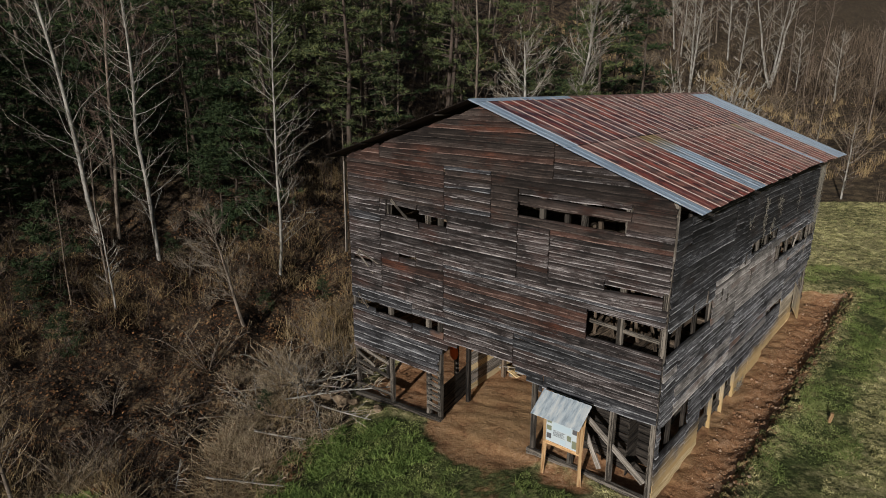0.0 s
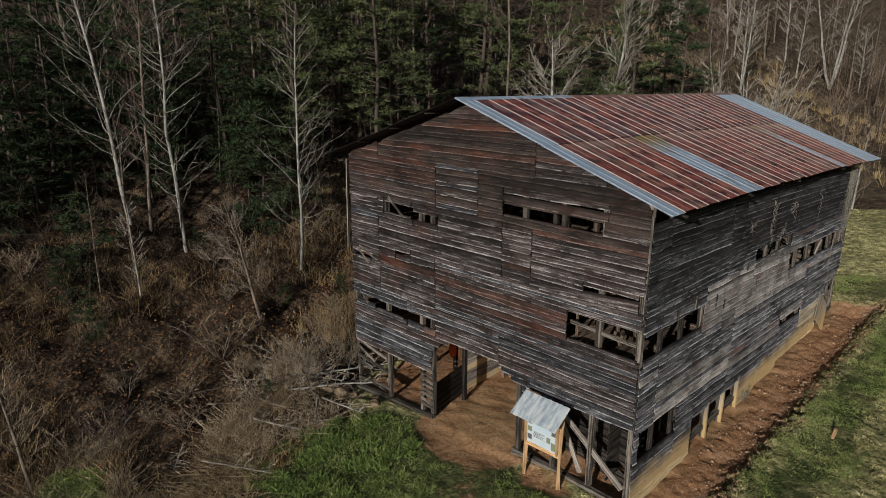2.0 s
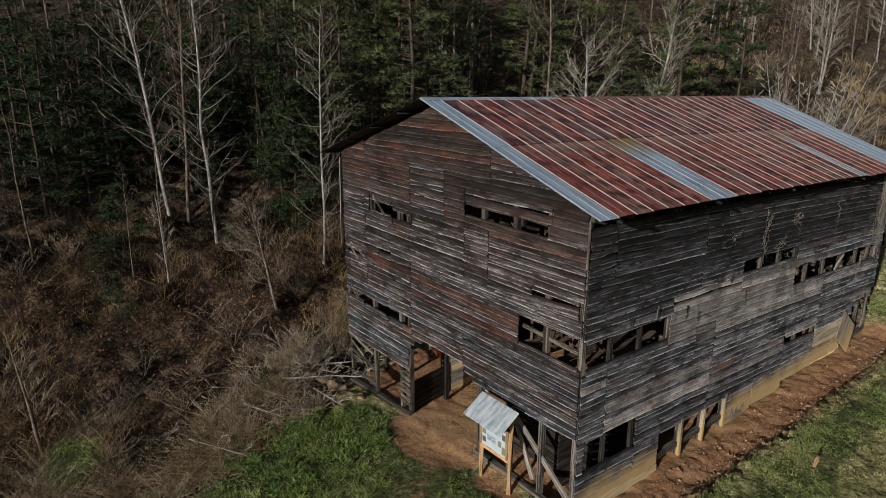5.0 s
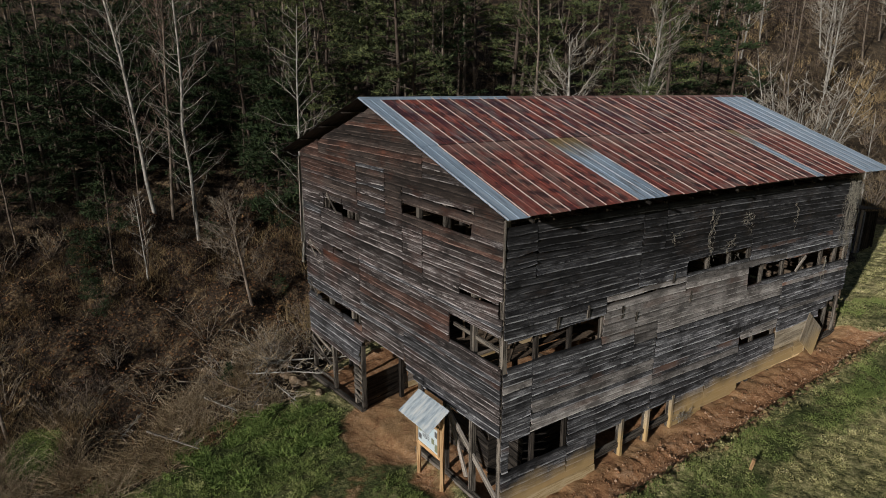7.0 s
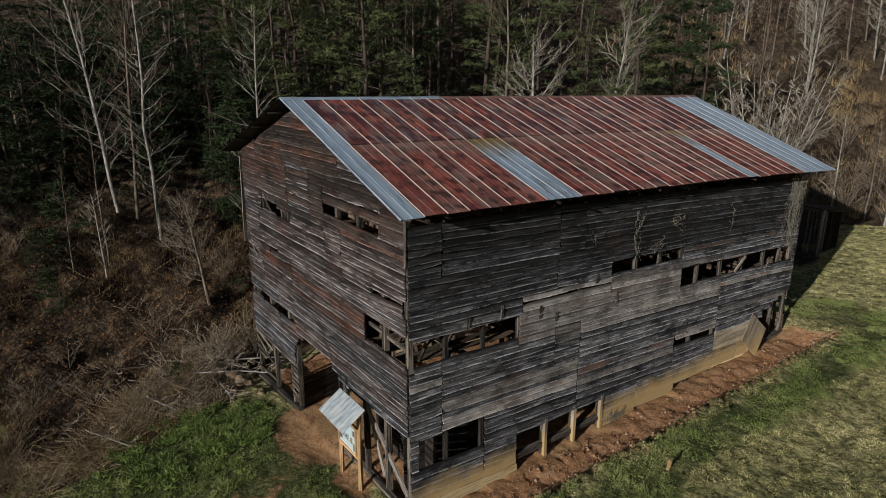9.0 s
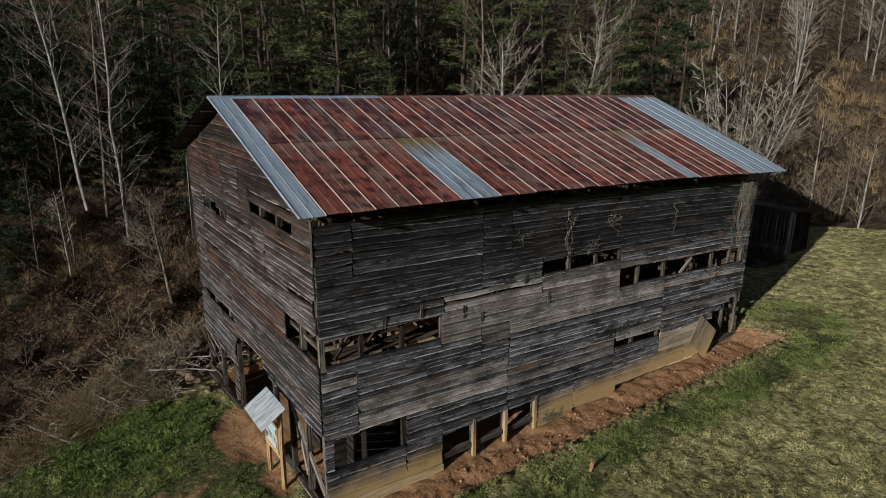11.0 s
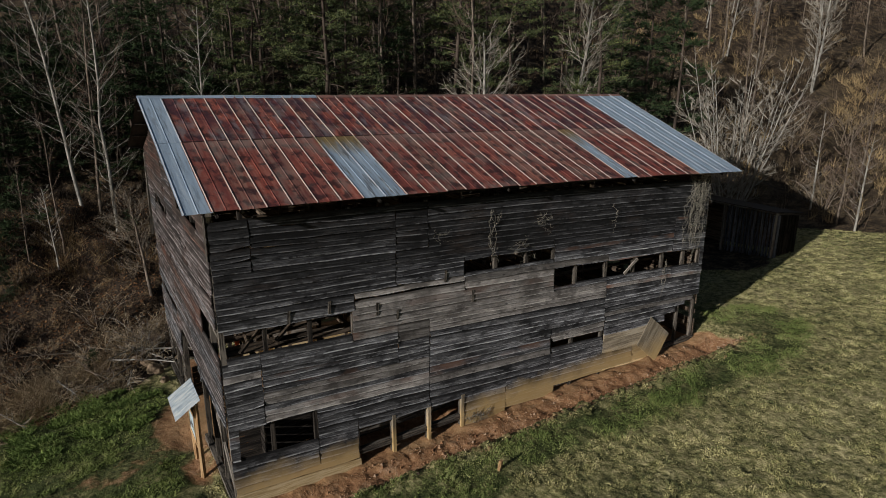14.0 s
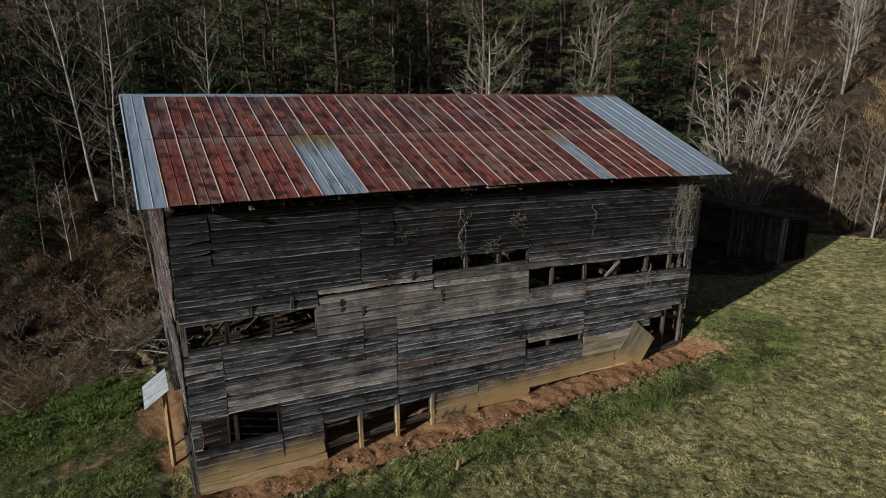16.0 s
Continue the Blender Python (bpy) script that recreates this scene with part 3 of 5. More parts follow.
def at_front(s, z):
    return Matrix.Translation((s, 0, z)) @ pose(0, 0, 0, 0, 0, 180)


def at_side(s, z):
    return Matrix.Translation((0, s, z)) @ pose(0, 0, 0, 0, 0, -90)


def runs(test, lo, hi, step=0.04):
    """The stretches of lo to hi where test holds."""
    s = np.arange(lo, hi + step / 2, step)
    ok = np.array([bool(test(v)) for v in s])
    out, start = [], None
    for v, good in zip(s, ok):
        if good and start is None:
            start = v
        if not good and start is not None:
            out.append((start, v - step))
            start = None
    if start is not None:
        out.append((start, hi))
    return [(a, b) for a, b in out if b - a > 0.12]


def clad(parent, rot, lo, hi, zlo, zhi, low, top, holes, joints, widths, pick, sink, seed, share=0.5):
    """Lapped boards over a wall in tiers of bays; each bay between two joints has boards of its own width and slope."""
    rng = random.Random(seed)
    z0 = zlo
    while z0 < zhi - 0.02:
        z1 = z0 + rng.uniform(0.75, 1.7)
        z1 = zhi if z1 > zhi - 0.4 else z1
        cuts = [lo] + [j + rng.uniform(-0.03, 0.03) for j in joints if rng.random() < share] + [hi]
        for b0, b1 in zip(cuts, cuts[1:]):
            count = max(2, round((z1 - z0) / rng.choice(widths)))
            steps = np.cumsum([0.0] + [rng.uniform(0.75, 1.25) for _ in range(count)])
            level = z0 + (z1 - z0) * steps / steps[-1]
            tilt = rng.uniform(-0.016, 0.016)
            for z, zt in zip(level, level[1:]):
                bay(parent, rot, b0, b1, float(z), float(zt), low, top, holes, pick, sink, rng, tilt)
        z0 = z1


def bay(parent, rot, lo, hi, z, zt, low, top, holes, pick, sink, rng, tilt):
    """One course of one bay, broken at the holes."""
    zc = (z + zt) / 2
    open_here = [q for q in holes if q[2] < zt and q[3] > z and q[0] < hi and q[1] > lo]
    good = runs(lambda s: zc > low(s) and z + 0.02 < top(s) and not any(q[0] < s < q[1] for q in open_here), lo, hi)
    for s0, s1 in good:
        if hi - s1 < 0.06:
            s1 = hi
        t0, t1 = s0, s1
        if top((s0 + s1) / 2) < 90:
            step = (s1 - s0) / 60
            while t0 < t1 and top(t0) < zt:
                t0 += step
            while t1 > t0 and top(t1) < zt:
                t1 -= step
        loose = 0.02 if rng.random() < 0.2 else 0.006
        board(parent, rot, -1, rng.uniform(0, 0.008), s0 + 0.004, s1 - 0.004, z, zt, sink, pick((s0 + s1) / 2, zc, rng), t0 + 0.004, t1 - 0.004, loose, tilt=tilt)
    for q in open_here:
        s0, s1 = max(q[0], lo), min(q[1], hi)
        for za, zb in ((z, min(q[2], zt)), (max(q[3], z), zt)):
            if zb - za > 0.025 and s1 - s0 > 0.08 and zc > low((s0 + s1) / 2):
                board(parent, rot, -1, 0.002, s0 + 0.004, s1 - 0.004, za + (0.02 if za > z else 0), zb, sink, pick((s0 + s1) / 2, zc, rng), loose=0.008)


# the gable end over the doorway
front = part("front_wall", None, barn, "brown weathered lapped boards with broken gaps")
FRONT_HOLES = [(-9.12, -7.85, 5.86, 6.18), (-7.75, -6.67, 5.80, 6.06), (-4.17, -1.18, 6.55, 6.84), (-4.2, -1.05, 7.07, 7.115), (-1.6, -0.12, 5.0, 5.2),
               (-2.0, -0.06, 3.70, 4.42), (-9.6, -8.3, 2.42, 2.72), (-8.15, -6.78, 2.42, 2.72), (-10.75, -9.75, 2.5, 2.72), (-10.7, -9.9, 4.1, 4.22), (-8.6, -7.9, 4.55, 4.66)]


def front_low(s):
    return float(np.interp(s, [-11, -7.0, -6.9, -6.3, -5.2, -4.2, -3.3, 0], [0.92, 0.95, 1.72, 2.14, 2.24, 2.18, 1.76, 1.95]))


def front_pick(s, z, rng):
    if s > -2.1 and 4.42 < z < 4.68:
        return M_SILVER
    if z < 3.2 and rng.random() < 0.45:
        return M_GREY
    if rng.random() < (0.4 if z > 7.9 or s < -8.3 and z > 6.9 else 0.12 if -5 < s < -1.8 and 4 < z < 5.6 else 0.04):
        return M_EMBER
    # boards darken towards the roof to carry its shade
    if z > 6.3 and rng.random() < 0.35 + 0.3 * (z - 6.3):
        return M_ROOFSHADE
    return M_BROWN if rng.random() < 0.9 else M_GREY


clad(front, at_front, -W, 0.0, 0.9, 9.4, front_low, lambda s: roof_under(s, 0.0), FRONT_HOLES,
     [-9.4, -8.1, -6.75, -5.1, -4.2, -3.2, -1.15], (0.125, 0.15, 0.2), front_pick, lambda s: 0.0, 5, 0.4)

board(front, at_front, -1, 0.014, -2.9, -0.14, 4.86, 5.06, lambda s: 0.0, M_BROWN, tilt=0.06)

# the long side
side = part("side_wall", None, barn, "dark grey weathered lapped boards with open strips")
SIDE_HOLES = [(0.12, 3.3, 3.67, 4.3), (6.74, 10.0, 4.84, 5.22), (10.05, 10.95, 3.9, 4.52), (10.95, 16.9, 3.95, 4.5), (0.25, 2.2, 0.93, 1.74), (10.1, 12.3, 1.84, 2.08), (3.4, 6.75, 4.55, 4.63)]


def side_low(s):
    return float(np.interp(s, [0, 3.38, 3.42, 6.72, 6.76, 10.2, 10.3, 12.3, 14.6, 14.7, 15.5, 17.1], [0.12, 0.14, 0.88, 0.9, 0.05, 0.18, 0.45, 0.55, 0.75, 1.7, 2.1, 2.75]))


def side_pick(s, z, rng):
    if 3.3 < s < 10 and 3.3 < z < 4.85:
        return M_PALE if rng.random() < 0.85 else M_SILVER
    if 12.3 < s < 14.7 and z < 2.0:
        return M_PLY
    if z < 4.9:
        return M_PALE if rng.random() < (0.26 if s > 9.5 and z < 3.4 else 0.12 if s > 1.5 else 0.04) else M_SILVER
    # more of the dark copy towards the eave, deepening its shadow
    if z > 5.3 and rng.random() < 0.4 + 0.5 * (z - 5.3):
        return M_EAVESHADE
    return M_GREY if rng.random() < 0.8 else M_SILVER


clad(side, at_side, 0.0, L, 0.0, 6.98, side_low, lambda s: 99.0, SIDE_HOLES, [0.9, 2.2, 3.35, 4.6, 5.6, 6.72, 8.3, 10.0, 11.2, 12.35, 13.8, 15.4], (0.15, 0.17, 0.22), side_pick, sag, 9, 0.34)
for a, b, z0, z1, mat in ((0.05, 3.36, -0.02, 0.13, M_PALE), (0.02, 3.4, -0.38, -0.08, M_MUDDY), (6.8, 10.1, -0.28, 0.03, M_MUDDY), (12.4, 14.7, 0.58, 0.82, M_MUDDY)):
    board(side, at_side, -1, 0.004, a, b, z0, z1, sag, mat, loose=0.006)
# far walls, closed in lapped boards of one mesh each
for nm, label, p0, p1, normal in (("back_wall", "plain weathered boards", (0, L, 0), (-W, L, 0), (0, 1)), ("far_side_wall", "plain weathered boards", (-W, L, 0), (-W, 0, 0), (-1, 0))):
    pieces, rng = [], random.Random(nm)
    z = 0.1
    while z < 9.2:
        h = rng.uniform(0.17, 0.24)
        cuts = [0.0, rng.uniform(0.2, 0.4), rng.uniform(0.55, 0.8), 1.0]
        for a, b in zip(cuts, cuts[1:]):
            if rng.random() < 0.10:
                continue
            q0, q1 = Vector(p0).lerp(Vector(p1), a + 0.001), Vector(p0).lerp(Vector(p1), b - 0.001)
            if nm == "back_wall":
                lim = 99 if z + h < 6.6 else None
                if lim is None:
                    good = [s for s in np.linspace(q0.x, q1.x, 40) if roof_under(s, L) > z + h]
                    if len(good) < 3:
                        continue
                    q0.x, q1.x = good[0], good[-1]
            elif z + h > 7.1 + sag(L):
                continue
            pieces.append((q0 + Vector((0, 0, z + h / 2)), q1 + Vector((0, 0, z + h / 2)), h - 0.012))
        z += h
    wall = part(nm, None, barn, label)
    for q0, q1, h in pieces:
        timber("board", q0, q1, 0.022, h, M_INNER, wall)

# frame: posts, sills, braces, loft timbers
FRAME = part("frame", None, barn, "old squared posts and beams")
for s in (-10.82, -9.13, -7.47, -6.98, -3.5, -2.3, -1.15, -0.07):
    timber("post", (s, 0.075, gz(s, 0) - 0.05), (s, 0.075, roof_under(s, 0) - 0.04), 0.13, 0.13, M_POST, FRAME)
for s in (-6.0, -4.8):
    timber("post", (s, 0.075, 2.3), (s, 0.075, roof_under(s, 0) - 0.04), 0.1, 0.1, M_POST, FRAME)
# the first posts take the near-black copy to look shaded in the openings
for s in (1.08, 2.2, 3.36, 4.42, 5.56, 6.7, 7.85, 9.0, 10.05, 10.98, 12.3, 13.6, 15.0, 16.1, 16.95):
    timber("post", (-0.075, s, gz(0, s) - 0.06), (-0.075, s, 7.02 + sag(s)), 0.1, 0.1, M_SHADEWOOD if s < 3 else M_POST, FRAME)
for s in (4.42, 5.56, 6.7):
    timber("base_post", (0.02, s, gz(0, s) - 0.08), (0.02, s, 0.9), 0.1, 0.1, M_PLY, FRAME, "tan newer post")
for s in (1.5, 3.6, 5.8, 8.0, 10.2, 12.4, 14.6, 16.8):
    for x in (-3.55, -6.95, -10.75):
        if s < 16.9:
            timber("post", (x, s, gz(x, s) - 0.05), (x, s, roof_under(x, s) - 0.08), 0.13, 0.13, M_SHADEWOOD if s < 2 else M_INNER, FRAME)
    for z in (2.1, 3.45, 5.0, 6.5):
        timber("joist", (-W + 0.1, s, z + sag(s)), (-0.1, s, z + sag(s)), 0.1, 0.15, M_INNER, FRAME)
for x in (-2.0, -5.2, -8.6):
    for z in (3.6, 5.15):
        timber("tier_pole", (x, 0.2, z), (x, L - 0.2, z + sag(L)), 0.09, 0.09, M_INNER, FRAME)
timber("sill", (-3.62, 0.0, gz(-3.6, 0) + 0.06), (0.02, 0.0, gz(0, 0) + 0.0), 0.16, 0.2, M_POST, FRAME)
timber("sill", (-W, 0.0, gz(-10.9, 0) + 0.02), (-6.9, 0.0, gz(-6.9, 0) + 0.02), 0.16, 0.2, M_POST, FRAME)
timber("sill", (-0.07, 0.05, -0.02), (-0.07, L, gz(0, L) + 0.02), 0.14, 0.16, M_POST, FRAME)
timber("brace", (-2.3, 0.05, 1.7), (-0.2, 0.05, 0.1), 0.05, 0.14, M_TRIM, FRAME)
timber("brace", (-2.35, 0.12, 1.75), (-1.45, 0.12, -0.05), 0.05, 0.13, M_TRIM, FRAME)
for z in (0.95, 0.78, 0.58, 0.42, 0.22, 0.05, -0.15, -0.33):
    timber("slat", (-7.5, -0.012, z + rb.uniform(-0.03, 0.03)), (-6.93, -0.012, z - 0.05 + rb.uniform(-0.03, 0.03)), 0.02, 0.11, M_POST, FRAME)
for (a, b) in (((-10.85, 0.86), (-9.2, 0.62)), ((-10.8, 0.66), (-9.9, 0.28)), ((-10.85, 0.3), (-9.2, 0.12)), ((-10.8, 0.05), (-10.0, 0.0)), ((-10.85, -0.62), (-9.1, -0.5))):
    timber("loose_board", (a[0], -0.02, a[1]), (b[0], -0.02, b[1]), 0.02, 0.13, M_POST, FRAME)
for (a, b) in (((-10.6, 4.35), (-9.8, 3.75)), ((-10.5, 4.42), (-9.5, 4.1)), ((-8.9, 6.35), (-8.2, 5.8)), ((-10.6, 2.9), (-10.1, 2.45))):
    timber("loose_board", (a[0], -0.045, a[1]), (b[0], -0.045, b[1]), 0.018, 0.09, M_POST, FRAME)
timber("hanging_trim", (-11.02, -0.1, 4.28), (-11.04, -0.02, 7.35), 0.03, 0.10, M_TRIM, barn, "loose pale corner board hanging straight")
timber("corner_cap", (0.03, -0.06, 6.1), (0.03, -0.06, 7.15), 0.03, 0.05, M_TRIM, barn, "pale corner trim")
timber("window_rail", (-2.0, 0.1, 4.1), (-0.1, 0.1, 4.0), 0.05, 0.1, M_POST, barn)
timber("window_brace", (0.02, 13.1, 3.95 + sag(13)), (0.02, 13.7, 4.4 + sag(13)), 0.04, 0.09, M_TRIM, barn)
for s, z in ((1.65, 4.25), (4.0, 4.0), (4.6, 3.7), (7.0, 3.8), (6.1, 4.55), (2.7, 4.3)):
    timber("batten", (0.055, s, z), (0.055, s + 0.02, z + 0.34), 0.03, 0.07, M_POST, barn)
# loft planks that catch the light behind the open strips
rng = random.Random(21)
for k in range(26):
    x = -0.6 - 0.29 * k
    if rng.random() < 0.75:
        timber("loft_plank", (x, 0.25, 3.50), (x + rng.uniform(-0.1, 0.1), rng.uniform(2.4, 4.4), 3.48), 0.25, 0.03, M_INNER, barn)
for k in range(5):
    timber("stored_pole", (-0.4 - 0.3 * k, 0.5 + rng.uniform(0, 1), 3.56), (-1.6 - 0.3 * k, 3.4 + rng.uniform(-1.2, 1.5), 4.5 + rng.uniform(-0.4, 0.6)), 0.07, 0.07, M_INNER, barn)
for k in range(3):
    x, y = -0.5 - rng.uniform(0, 1.6), 0.4 + 0.45 * k
    timber("stick", (x, y, 3.5), (x + rng.uniform(-0.2, 0.2), y + rng.uniform(-0.3, 0.3), 5.0), 0.06, 0.06, M_INNER, barn)
# board partition behind the open bay and along its side
for k in range(8):
    z = 0.0 + 0.235 * k
    timber("stall_plank", (-3.4, 0.95, gz(-3.4, 0.95) + 0.1 + 0.235 * k), (-0.25, 0.95, gz(-0.25, 0.95) + 0.08 + 0.235 * k), 0.03, 0.2, M_SHADEWOOD, barn)
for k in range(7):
    timber("stall_plank", (-1.7, 1.1, 0.12 + 0.24 * k), (-1.7, 7.6, 0.35 + 0.24 * k), 0.03, 0.22, M_SHADEWOOD, barn)
# inner planks added behind the long wall's openings; the first set hides the lit floor
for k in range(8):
    timber("rack_plank", (-0.8, 0.3, 0.02 + 0.23 * k), (-0.8, 3.25, 0.08 + 0.23 * k), 0.03, 0.2, M_SHADEWOOD, barn)
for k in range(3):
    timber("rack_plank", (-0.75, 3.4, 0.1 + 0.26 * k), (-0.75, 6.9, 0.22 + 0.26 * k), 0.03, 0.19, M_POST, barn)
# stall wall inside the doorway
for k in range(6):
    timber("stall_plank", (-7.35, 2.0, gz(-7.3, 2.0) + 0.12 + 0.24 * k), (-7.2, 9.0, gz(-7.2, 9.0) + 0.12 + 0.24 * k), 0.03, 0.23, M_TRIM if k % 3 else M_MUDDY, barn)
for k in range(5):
    timber("stall_plank", (-7.04, 0.2, gz(-7, 0.2) + 0.12 + 0.22 * k), (-7.34, 1.95, gz(-7.3, 1.9) + 0.12 + 0.22 * k), 0.03, 0.2, M_SHADEWOOD, barn)
# leaning plywood and slats at the far corner
sheet = mesh_of("leaning_sheet", box_v(-0.58, 0.58, -0.012, 0.012, -0.58, 0.58), BOX_F, M_PLY)
part("leaning_sheet", sheet, barn, "square of weathered plywood", Matrix.Translation((0.2, 14.65, 0.93)) @ pose(0, 0, 0, 0, 0, -90) @ pose(0, 0, 0, 9, 0, 0) @ pose(0, 0, 0, 0, 48, 0))

# ---- roof ----
ROOF = part("roof", None, barn, "rust-red crimped metal sheets with grey patches")
PITCH = 0.575
FIRST = -0.52


def sheet_mesh(name, length, material):
    """A crimped sheet, PITCH wide plus its lap, from its foot upwards along y."""
    prof = [(-0.285 - 0.035, 0), (-0.285 - 0.018, 0.003), (-0.285, 0.018), (-0.285 + 0.02, 0.002), (-0.13, 0), (-0.02, 0.002), (0, 0.011), (0.02, 0.002), (0.13, 0), (0.285 - 0.02, 0.002), (0.285, 0.014), (0.285 + 0.015, 0.002)]
    n = len(prof)
    v = [(x, y, z + o) for o in (0.004, 0.0) for y in (0.0, length) for x, z in prof]
    f = [(i, i + 1, n + i + 1, n + i) for i in range(n - 1)] + [(2 * n + i + 1, 2 * n + i, 3 * n + i, 3 * n + i + 1) for i in range(n - 1)]
    f += [(i + 1, i, 2 * n + i, 2 * n + i + 1) for i in range(n - 1)]
    return mesh_of(name, v, f, material)


def slope_frame(y, right):
    """The foot of the slope at y, the ways along the eave, up the slope and out of it, and the slope's length."""
    foot = Vector((EAVE_R, y, eave_z(y))) if right else Vector((EAVE_L, y, eave_z(y) + 0.12))
    head = Vector((RX, y, ridge_z(y)))
    up = (head - foot).normalized()
    along = Vector((0, 1, sag(y + 0.5) - sag(y - 0.5))) if right else Vector((0, -1, -(sag(y + 0.5) - sag(y - 0.5))))
    out = along.cross(up).normalized()
    along = up.cross(out).normalized()
    return foot, along, up, out, (head - foot).length


SHEETS, COUNT = {}, 32
rr = random.Random(4)
for right in (True, False):
    for k in range(COUNT):
        y = FIRST + PITCH * (k + 0.5)
        foot, along, up, out, length = slope_frame(y, right)
        for row in (0, 1):
            if right:
                kind = M_OLDRUST if row else M_RUST
                if k == 0 or k >= 28:
                    kind = M_ZINC
                elif row == 0 and k in (7, 8, 22):
                    kind = M_HALF
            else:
                # shade-dark copy; only the underside of this slope shows
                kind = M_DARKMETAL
            lap = 0.53 * length
            start, size = (0.0, lap + 0.1) if row == 0 else (lap, length - lap + 0.02)
            key = (kind.name, row, right)
            if key not in SHEETS:
                SHEETS[key] = sheet_mesh("roof_sheet", size, kind)
            jog = rr.uniform(-0.03, 0.03) if row == 0 else 0.0
            m = Matrix((along, up, out)).transposed().to_4x4()
            m.translation = foot + up * (start + jog) + out * (0.0 if row == 0 else 0.012) + out * rr.uniform(0, 0.006)
            part("roof_sheet", SHEETS[key], ROOF, "", m @ pose(0, 0, 0, rr.uniform(-0.15, 0.15), 0, rr.uniform(-0.12, 0.12)))
for y0, y1, mat, label in ((-0.54, 4.6, M_ZINC, "grey metal ridge cap"), (4.6, 17.9, M_RUST, "rusty metal ridge cap")):
    cap_v = []
    for k in range(5):
        y = y0 + k * (y1 - y0) / 4
        z = ridge_z(y)
        cap_v += [(RX + 0.17, y, z - 0.03), (RX, y, z + 0.045), (RX - 0.17, y, z - 0.03)]
    cap_f = [(3 * k + c, 3 * k + c + 1, 3 * k + 4 + c, 3 * k + 3 + c) for k in range(4) for c in range(2)]
    part("ridge_cap", mesh_of("ridge_cap", cap_v, cap_f, mat), ROOF, label)
# near-black rafters and purlins hold the under-eave shade in their colour
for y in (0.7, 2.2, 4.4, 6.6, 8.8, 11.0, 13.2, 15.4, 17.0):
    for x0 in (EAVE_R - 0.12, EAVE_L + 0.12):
        timber("rafter", (x0, y, roof_under(x0, y) + 0.015), (RX, y, roof_under(RX, y) + 0.015), 0.05, 0.13, M_SHADEWOOD, ROOF)
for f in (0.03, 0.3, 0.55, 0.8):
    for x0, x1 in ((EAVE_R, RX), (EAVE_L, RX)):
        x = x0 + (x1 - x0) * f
        timber("purlin", (x, -0.45, roof_under(x, -0.45) + 0.085), (x, 17.75, roof_under(x, 17.75) + 0.085), 0.1, 0.03, M_SHADEWOOD, ROOF)
rng = random.Random(8)
for k in range(4):
    y = 0.4 + k * 3.9 + rng.uniform(-0.5, 0.5)
    x = EAVE_R - 0.05
    timber("rafter_tail", (x + rng.uniform(0, 0.1), y, roof_under(x, y) - 0.02), (x - 0.7, y, roof_under(x - 0.7, y) - 0.05), 0.05, 0.06, M_SHADEWOOD, ROOF)

# ---- notice board in front of the barn ----
board_stand = thing("notice_board", "wooden notice board on two posts under a metal roof", "sign", (-2.25, -0.5, gz(-2.25, -0.5)))
base = board_stand.location.z
for x in (-0.58, 0.52):
    timber("post", (x, 0.03, -0.1), (x + 0.03, 0.05, 2.27), 0.085, 0.085, M_TAN, board_stand, "rough tan post", 0.022)
for z in (0.98, 1.80):
    timber("frame_rail", (-0.56, -0.025, z), (0.52, -0.025, z), 0.04, 0.10, M_TAN, board_stand)
for x in (-0.53, 0.47):
    timber("frame_stile", (x, -0.028, 0.98), (x, -0.028, 1.80), 0.04, 0.08, M_TAN, board_stand)
panel = part("panel", mesh_of("panel", box_v(-0.5, 0.44, -0.03, -0.018, 1.02, 1.74), BOX_F, M_PAPER), board_stand, "white printed information sheet")


def print_bit(name, x0, x1, z0, z1, mat):
    part(name, mesh_of(name, box_v(x0, x1, -0.034, -0.0305, z0, z1), BOX_F, mat), panel)


for x0, x1, z0, z1, mat in ((-0.47, -0.33, 1.58, 1.72, M_GREEN), (-0.47, -0.33, 1.36, 1.5, M_GREEN), (-0.47, -0.33, 1.12, 1.27, M_INK), (-0.06, 0.1, 1.06, 1.2, M_BLUE), (0.14, 0.26, 1.24, 1.4, M_GREEN), (0.29, 0.42, 1.5, 1.66, M_INK), (0.29, 0.42, 1.08, 1.3, M_GREEN), (-0.28, 0.25, 1.44, 1.72, M_BLUE)):
    print_bit("picture", x0, x1, z0, z1, mat)
for k in range(7):
    print_bit("text_bar", -0.28, 0.08 - 0.03 * (k % 3), 1.40 - 0.026 * k, 1.408 - 0.026 * k, M_INK)
rv, rf = [], []
for o in (0.012, 0.0):
    for k in range(17):
        x = -0.72 + 1.42 * k / 16
        w = 0.012 * (k % 2) + o
        rv += [(x, -0.5, 1.95 + w), (x, 0.14, 2.38 + w)]
for k in range(16):
    rf += [(2 * k, 2 * k + 2, 2 * k + 3, 2 * k + 1), (34 + 2 * k + 1, 34 + 2 * k + 3, 34 + 2 * k + 2, 34 + 2 * k), (2 * k + 2, 2 * k, 34 + 2 * k, 34 + 2 * k + 2), (2 * k + 1, 2 * k + 3, 34 + 2 * k + 3, 34 + 2 * k + 1)]
part("roof", mesh_of("roof", rv, rf, M_BRIGHT), board_stand, "small galvanized metal roof")
for x in (-0.6, 0.54):
    timber("rafter", (x, -0.46, 1.94), (x, 0.1, 2.315), 0.04, 0.05, M_TAN, board_stand)

sack = thing("feed_sack", "orange cloth sack hung on a post inside the doorway", "sack", (-7.93, 1.93, 0.43))
bm = bmesh.new()
bmesh.ops.create_icosphere(bm, subdivisions=2, radius=0.3)
